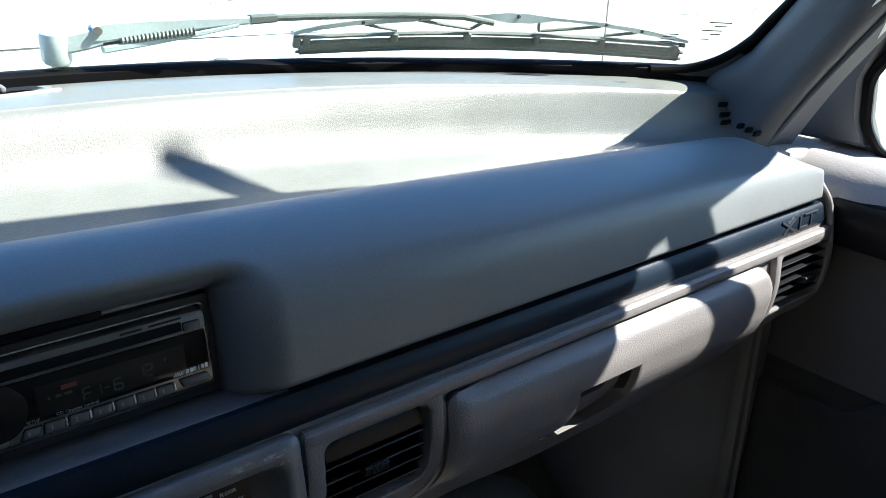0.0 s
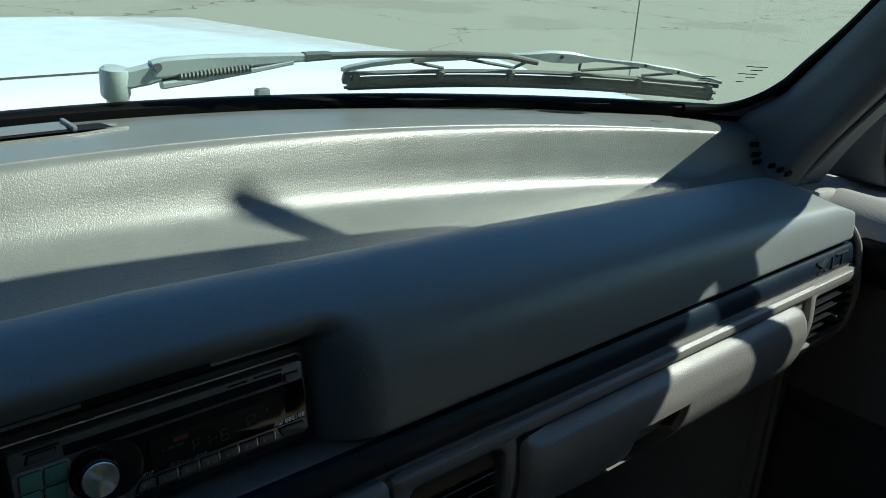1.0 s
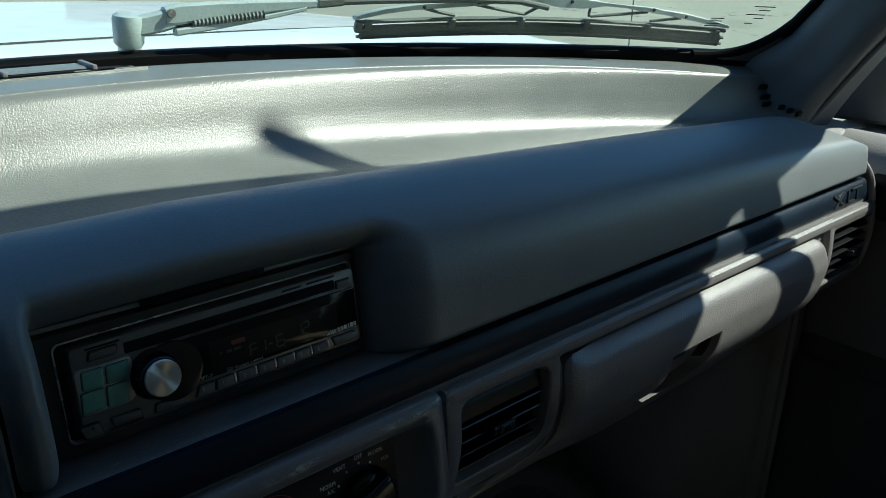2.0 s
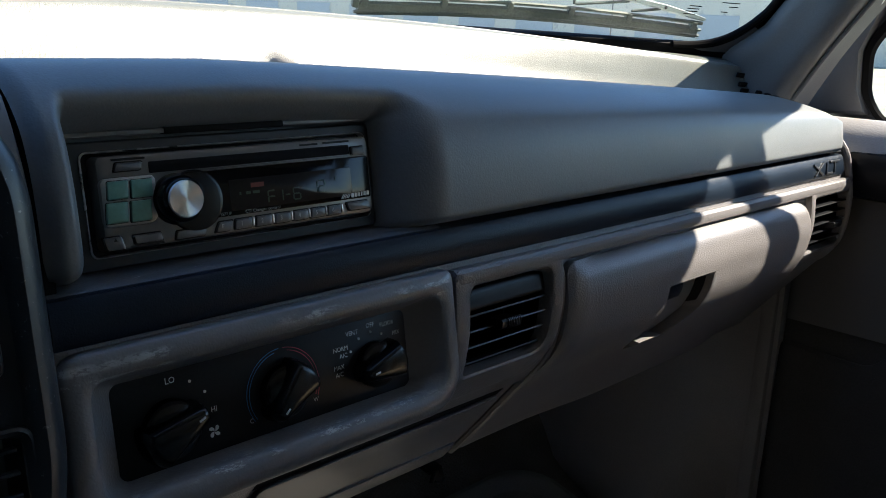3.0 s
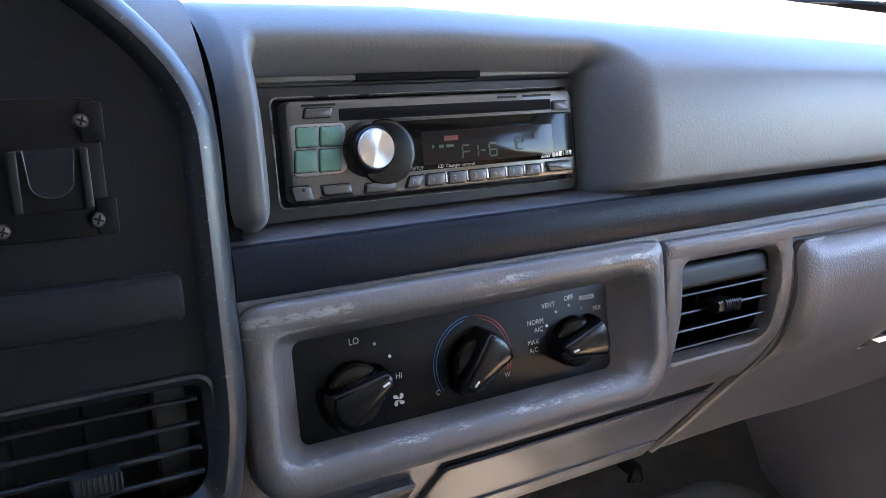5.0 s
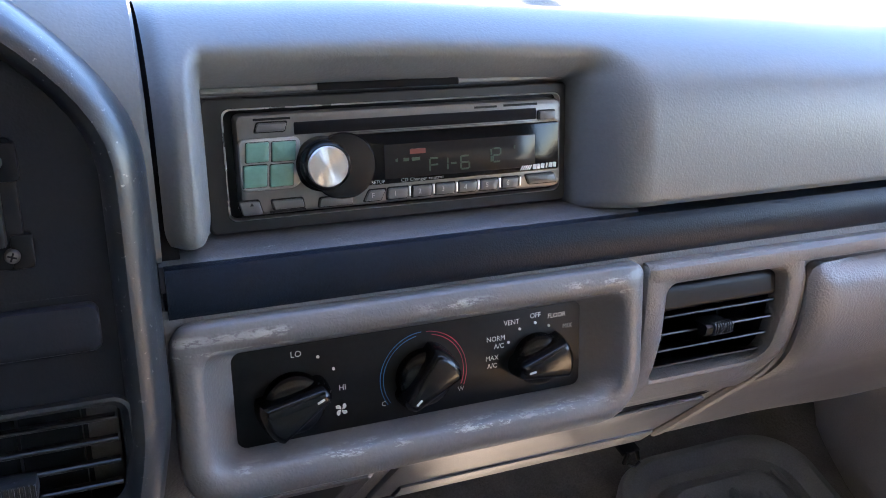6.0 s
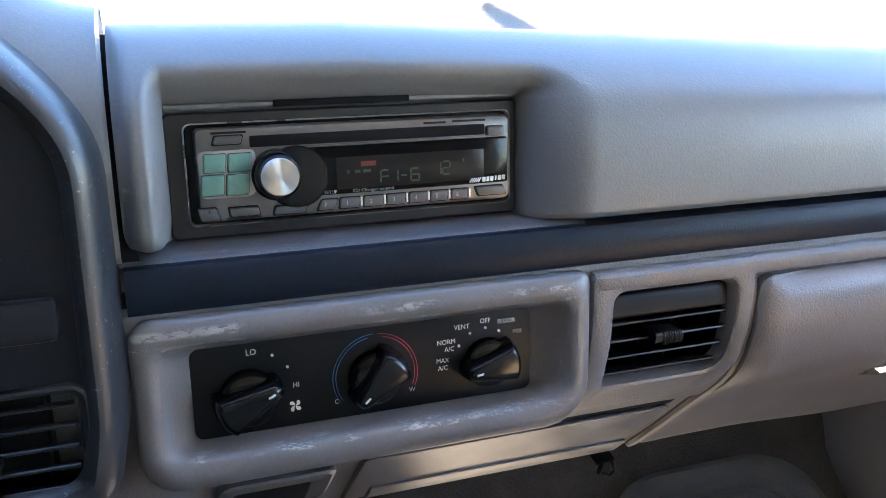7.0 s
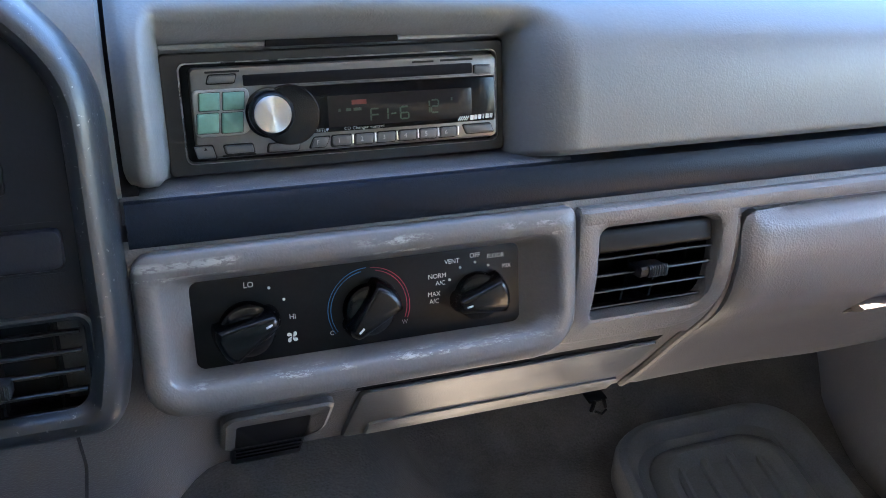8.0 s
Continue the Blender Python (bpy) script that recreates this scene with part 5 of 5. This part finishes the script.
def seal_profile(x):
    a = pane(x, 0.0)
    return [tuple(a + Vector(d)) for d in ((0, -0.004, -0.016), (0, -0.007, -0.004), (0, -0.007, 0.004), (0, -0.002, 0.008), (0, 0.006, 0.009), (0, 0.014, 0.005), (0, 0.016, -0.012))]


part("lower_seal", grid([seal_profile(x) for x in np.linspace(-0.806, 0.806, 70)]), SEAL, screen, "black rubber lower seal")
CORNER = [(0.735, 0.010), (0.757, 0.013), (0.774, 0.021), (0.787, 0.036), (0.796, 0.056), (0.803, 0.082), (0.808, 0.115)]
for side in (1, -1):
    arc = [tuple(p) for p in curve(CORNER, 18)]
    line = [pane(side * x, v, -0.002) for x, v in arc] + [pane(side * (0.808 + 0.006 * smooth(0.115, 0.3, v)), v, -0.002) for v in np.linspace(0.16, 1.0, 26)]
    part("side_seal", tube([tuple(p) for p in line], 0.0050, 10), SEAL, screen, "thin black side seal")
    edge = arc + [(0.808 + 0.006 * smooth(0.115, 0.3, v), v) for v in np.linspace(0.16, 1.0, 26)]
    part("gasket", grid([[tuple(pane(side * (x + (0.838 - x) * k), v - 0.02 * k * max(0.0, 1 - v / 0.115), -0.001)) for k in (0, 0.5, 1)] for x, v in edge]), SEAL, screen)
    rows = [[tuple(pane(side * (x + (0.824 - x) * k), v * (1 - k) + (v - 0.02 - 0.3 * max(0.0, 0.05 - v)) * k, -0.006)) for k in (0.12, 0.35, 0.7, 1)] for x, v in arc[2:15]]
    part("corner_trim", grid(rows), TRIM, screen, "grey trim round the glass corner")
# small maker's print on the glass, as bars
for v, x, w in ((0.150, 0.764, 0.022), (0.140, 0.767, 0.012), (0.128, 0.762, 0.020), (0.118, 0.768, 0.010), (0.104, 0.762, 0.008), (0.114, 0.726, 0.014), (0.107, 0.726, 0.014), (0.100, 0.726, 0.014), (0.093, 0.726, 0.014)):
    a, b = pane(x - w / 2, v, -0.002), pane(x + w / 2, v, -0.002)
    c, d_ = pane(x + w / 2, v + 0.0024, -0.002), pane(x - w / 2, v + 0.0024, -0.002)
    part("unreadable_print", skin(bmesh.new(), [[tuple(a), tuple(b), tuple(c), tuple(d_)]], cap_first=True), BLACK, screen, smooth=0)

# ---------------------------------------------------------------- wiper
wiper = thing("wiper", CAB, "faded grey windscreen wiper lying along the glass foot", "wiper")
part("pivot", tube([(0.158, 0.470, 0.060), (0.153, 0.452, 0.092), (0.145, 0.432, 0.116)], [0.012, 0.0115, 0.011], 16), WIPER, wiper)
part("head", tube([(0.1385, 0.418, 0.108), (0.1385, 0.4175, 0.110), (0.1390, 0.415, 0.132), (0.1390, 0.4148, 0.1355), (0.1392, 0.4146, 0.137)], [0.0125, 0.0140, 0.0150, 0.0140, 0.0100], 24), WIPER, wiper)


def channel(stations, deep):
    """A bar of soft rectangular section through rows of x, y, z and height."""
    rings = []
    for x, y, z, h in stations:
        c = min(h * 0.22, 0.0025)
        rings.append([(x, y + dy, z + dz) for dy, dz in ((-deep, -h / 2 + c), (-deep, h / 2 - c), (-deep + c, h / 2), (deep - c, h / 2), (deep, h / 2 - c), (deep, -h / 2 + c), (deep - c, -h / 2), (-deep + c, -h / 2))])
    return solid(rings)


part("neck", channel([(0.136, 0.412, 0.1250, 0.018), (0.150, 0.407, 0.1265, 0.019), (0.166, 0.402, 0.1300, 0.020), (0.176, 0.399, 0.1320, 0.018)], 0.0055), WIPER, wiper)
part("arm", channel([(0.168, 0.4005, 0.1345, 0.017), (0.180, 0.3975, 0.1362, 0.0195), (0.215, 0.3890, 0.1392, 0.0165), (0.265, 0.3735, 0.1420, 0.0130), (0.302, 0.3595, 0.1438, 0.0090), (0.318, 0.3535, 0.1445, 0.0075)], 0.006), WIPER, wiper)
part("flange", channel([(0.176, 0.3960, 0.1195, 0.007), (0.215, 0.3860, 0.1245, 0.006), (0.265, 0.3715, 0.1325, 0.005), (0.300, 0.3585, 0.1395, 0.004)], 0.005), WIPER, wiper)
part("channel_inside", channel([(0.178, 0.4010, 0.1285, 0.013), (0.215, 0.3920, 0.1315, 0.010), (0.265, 0.3780, 0.1370, 0.007), (0.300, 0.3640, 0.1415, 0.004)], 0.0018), BLADE, wiper)
part("ferrule", channel([(0.312, 0.3545, 0.1446, 0.0095), (0.336, 0.3450, 0.1462, 0.0085)], 0.0055), BLADE, wiper, "dark ferrule")
part("spring", tube([(0.192 + 0.0018 * k, 0.3905 - 0.0006 * k, 0.1275 + 0.00020 * k) for k in range(38)], [0.0043 if k % 2 else 0.0030 for k in range(38)], 8), BLADE, wiper, "coiled tension spring")
part("rivet", tube([(0.172, 0.394, 0.1375), (0.172, 0.391, 0.1378)], 0.0042, 12), STEEL, wiper)
part("rod", tube([(0.315, 0.355, 0.145), (0.375, 0.329, 0.147), (0.460, 0.291, 0.148), (0.519, 0.263, 0.146), (0.552, 0.250, 0.139)], 0.0036, 10), BLADE, wiper, "dark thin wiper rod")


def along(u, lift, out=0.024):
    """A point over the blade's line, u from its inner to its outer end."""
    x = 0.372 + 0.386 * u
    z = base_z(x) + 0.018 + lift + 0.006 * math.sin(math.pi * u)
    v = (z - base_z(x)) / (HEAD - base_z(x))
    p = pane(x, v, out)
    return (p.x, p.y, p.z)


def spring_bar(name, pts, thick, material, label=""):
    """A flat pressed bar over the blade: rows of u, lift and half height."""
    rings = []
    for u, h, half in pts:
        p = Vector(along(u, h))
        rings.append([tuple(p + Vector((0, dy * thick, dz))) for dy, dz in ((-1, -half), (-1.15, half * 0.6), (-0.7, half), (0.7, half), (1.15, half * 0.6), (1, -half))])
    return part(name, solid(rings), material, wiper, label)


spring_bar("bridge", [(0.255, 0.0165, 0.0030), (0.285, 0.0172, 0.0034), (0.31, 0.0182, 0.0022), (0.38, 0.0195, 0.0016), (0.44, 0.0200, 0.0020), (0.475, 0.0195, 0.0050), (0.50, 0.0195, 0.0066), (0.56, 0.0190, 0.0066), (0.59, 0.0185, 0.0050), (0.63, 0.0185, 0.0022), (0.70, 0.0172, 0.0018), (0.75, 0.0160, 0.0030), (0.79, 0.0150, 0.0030)], 0.0042, WIPER, "pale faded wiper bridge")
spring_bar("yoke", [(-0.035, 0.0030, 0.0022), (-0.02, 0.0052, 0.0028), (0.03, 0.0098, 0.0030), (0.10, 0.0130, 0.0030), (0.135, 0.0140, 0.0034), (0.20, 0.0152, 0.0032), (0.262, 0.0160, 0.0028)], 0.0036, WIPER)
spring_bar("yoke", [(0.785, 0.0146, 0.0028), (0.84, 0.0128, 0.0030), (0.88, 0.0112, 0.0034), (0.93, 0.0085, 0.0030), (0.985, 0.0052, 0.0028), (1.02, 0.0030, 0.0020)], 0.0036, WIPER)
for u0, h0, u1, h1 in ((0.14, 0.0115, 0.235, 0.0035), (0.275, 0.0150, 0.43, 0.0045), (0.46, 0.0150, 0.43, 0.0045), (0.60, 0.0150, 0.615, 0.0045), (0.77, 0.0130, 0.62, 0.0045), (0.875, 0.0090, 0.795, 0.0035)):
    part("link", tube([along(u0, h0, 0.023), along((u0 + u1) / 2, (h0 + h1) / 2 - 0.0006, 0.023), along(u1, h1, 0.022)], [0.0016, 0.0019, 0.0016], 8), BLADE, wiper)
for u, h in ((0.272, 0.0172), (0.53, 0.0195), (0.775, 0.0155), (0.13, 0.0130), (0.88, 0.0105)):
    p = Vector(along(u, h))
    part("rivet", tube([tuple(p + Vector((0, -0.0040, 0))), tuple(p + Vector((0, -0.0058, 0)))], [0.0022, 0.0016], 12), SLAT, wiper, "dark rivet")
for lift, r, out in ((0.000, 0.0036, 0.021), (-0.005, 0.0030, 0.016), (-0.0095, 0.0026, 0.012)):
    part("blade", tube([along(u, lift, out) for u in np.linspace(-0.02, 1.02, 24)], r, 8, flat=0.7), BLADE, wiper, "weathered rubber blade")
rings = []
for u in np.linspace(-0.01, 1.01, 24):
    a, b = Vector(along(u, -0.003, 0.017)), Vector(along(u, -0.0110, 0.012))
    d_ = Vector((0.0, 0.0018, 0.0018))
    rings.append([tuple(a - d_), tuple(a + d_), tuple(b + d_), tuple(b - d_)])
part("squeegee", solid(rings), BLADE, wiper)
for u in (-0.02, 0.005, 0.235, 0.43, 0.617, 0.795, 0.995):
    part("claw", box((0.008, 0.010, 0.013), along(u, -0.003, 0.019), (20, 10, -25), 0.002), BLADE, wiper)

# ---------------------------------------------------------------- hood and cowl
truck = thing("truck_hood", CAB, "white truck hood and fenders beyond the windscreen", "hood")


def hood_half(y):
    return 0.86 - 0.22 * max(0.0, y - 0.70)


def hood_z(x, y):
    """Crowned in the middle, falling off at the fenders and the nose."""
    h = hood_half(y)
    return 0.078 - 0.020 * (x / h) ** 2 - 0.02 * max(0.0, y - 0.7) - 0.55 * smooth(0.94, 1.10, abs(x) / h) - 0.5 * smooth(1.40, 1.62, y)


part("hood_panel", grid([[(u * 1.10 * hood_half(y), y, hood_z(u * 1.10 * hood_half(y), y)) for y in np.linspace(0.712, 1.62, 40)] for u in np.linspace(-1, 1, 90)]), PAINT, truck)
part("cowl", grid([[(x, y, hood_z(x * 0.9, 0.71) - 0.002 - 0.012 * smooth(0.66, 0.5, y)) for y in (0.706, 0.66, 0.60, 0.55, base_y(x) + 0.06, base_y(x) + 0.012)] for x in np.linspace(-0.88, 0.88, 50)]), PAINT, truck)
part("cowl_gap", box((1.7, 0.02, 0.01), (0, 0.709, 0.030), bevel=0), VOID, truck)
part("washer_nozzle", box((0.018, 0.012, 0.012), (0.36, 0.53, 0.070), bevel=0.003), BLADE, truck)
for s in (1, -1):
    part("fender", grid([[(s * 0.985, y, z) for z in np.linspace(-0.75, -0.04 if y < 0.71 else -0.45, 4)] for y in (-1.05, 0.3, 0.70, 0.72, 1.6)]), PAINT, truck)
aerial = thing("antenna", CAB, "thin steel whip antenna on the fender", "antenna")
part("mast", tube([(0.88, 0.37, 0.02), (0.885, 0.372, 0.20), (0.90, 0.378, 0.70)], [0.0012, 0.0010, 0.0008], 8), STEEL, aerial)
part("base", tube([(0.88, 0.37, 0.0), (0.88, 0.37, 0.04)], [0.010, 0.005], 12), SEAL, aerial)

# ---------------------------------------------------------------- outside
ground = thing("ground", pose(0, 0, 0), "pale weathered asphalt with fine cracks", "ground", kind="structure")
bm = grid([[(x, y, 0.0) for x in (-400, -60, -20, 0, 20, 60, 400)] for y in (-400, -60, -20, 0, 20, 60, 400)])
part("asphalt", bm, asphalt(), ground)
hall = thing("building", pose(48, 30, 0, 0, 0, -58), "long cream painted building with grey blue shutters", "building")
part("wall", box((90, 6, 5.2), (0, 3, 2.6), bevel=0.05), WALL, hall)
part("roof", box((90.6, 6.6, 0.25), (0, 3, 5.32), bevel=0.05), SHUTTER, hall)
for k in range(-10, 11):
    part("shutter", box((2.4, 0.12, 2.7), (3.8 * k, -0.02, 1.36), bevel=0.03), SHUTTER, hall)
post = thing("bollard", pose(30, 23, 0), "yellow painted steel bollard", "bollard", "bollards by the wall")
part("post", tube([(0, 0, 0), (0, 0, 1.0), (0, 0, 1.06)], [0.09, 0.09, 0.05], 16), YELLOW, post)
for x, y in ((33, 17), (26, 28)):
    copy_thing(post, pose(x, y, 0))
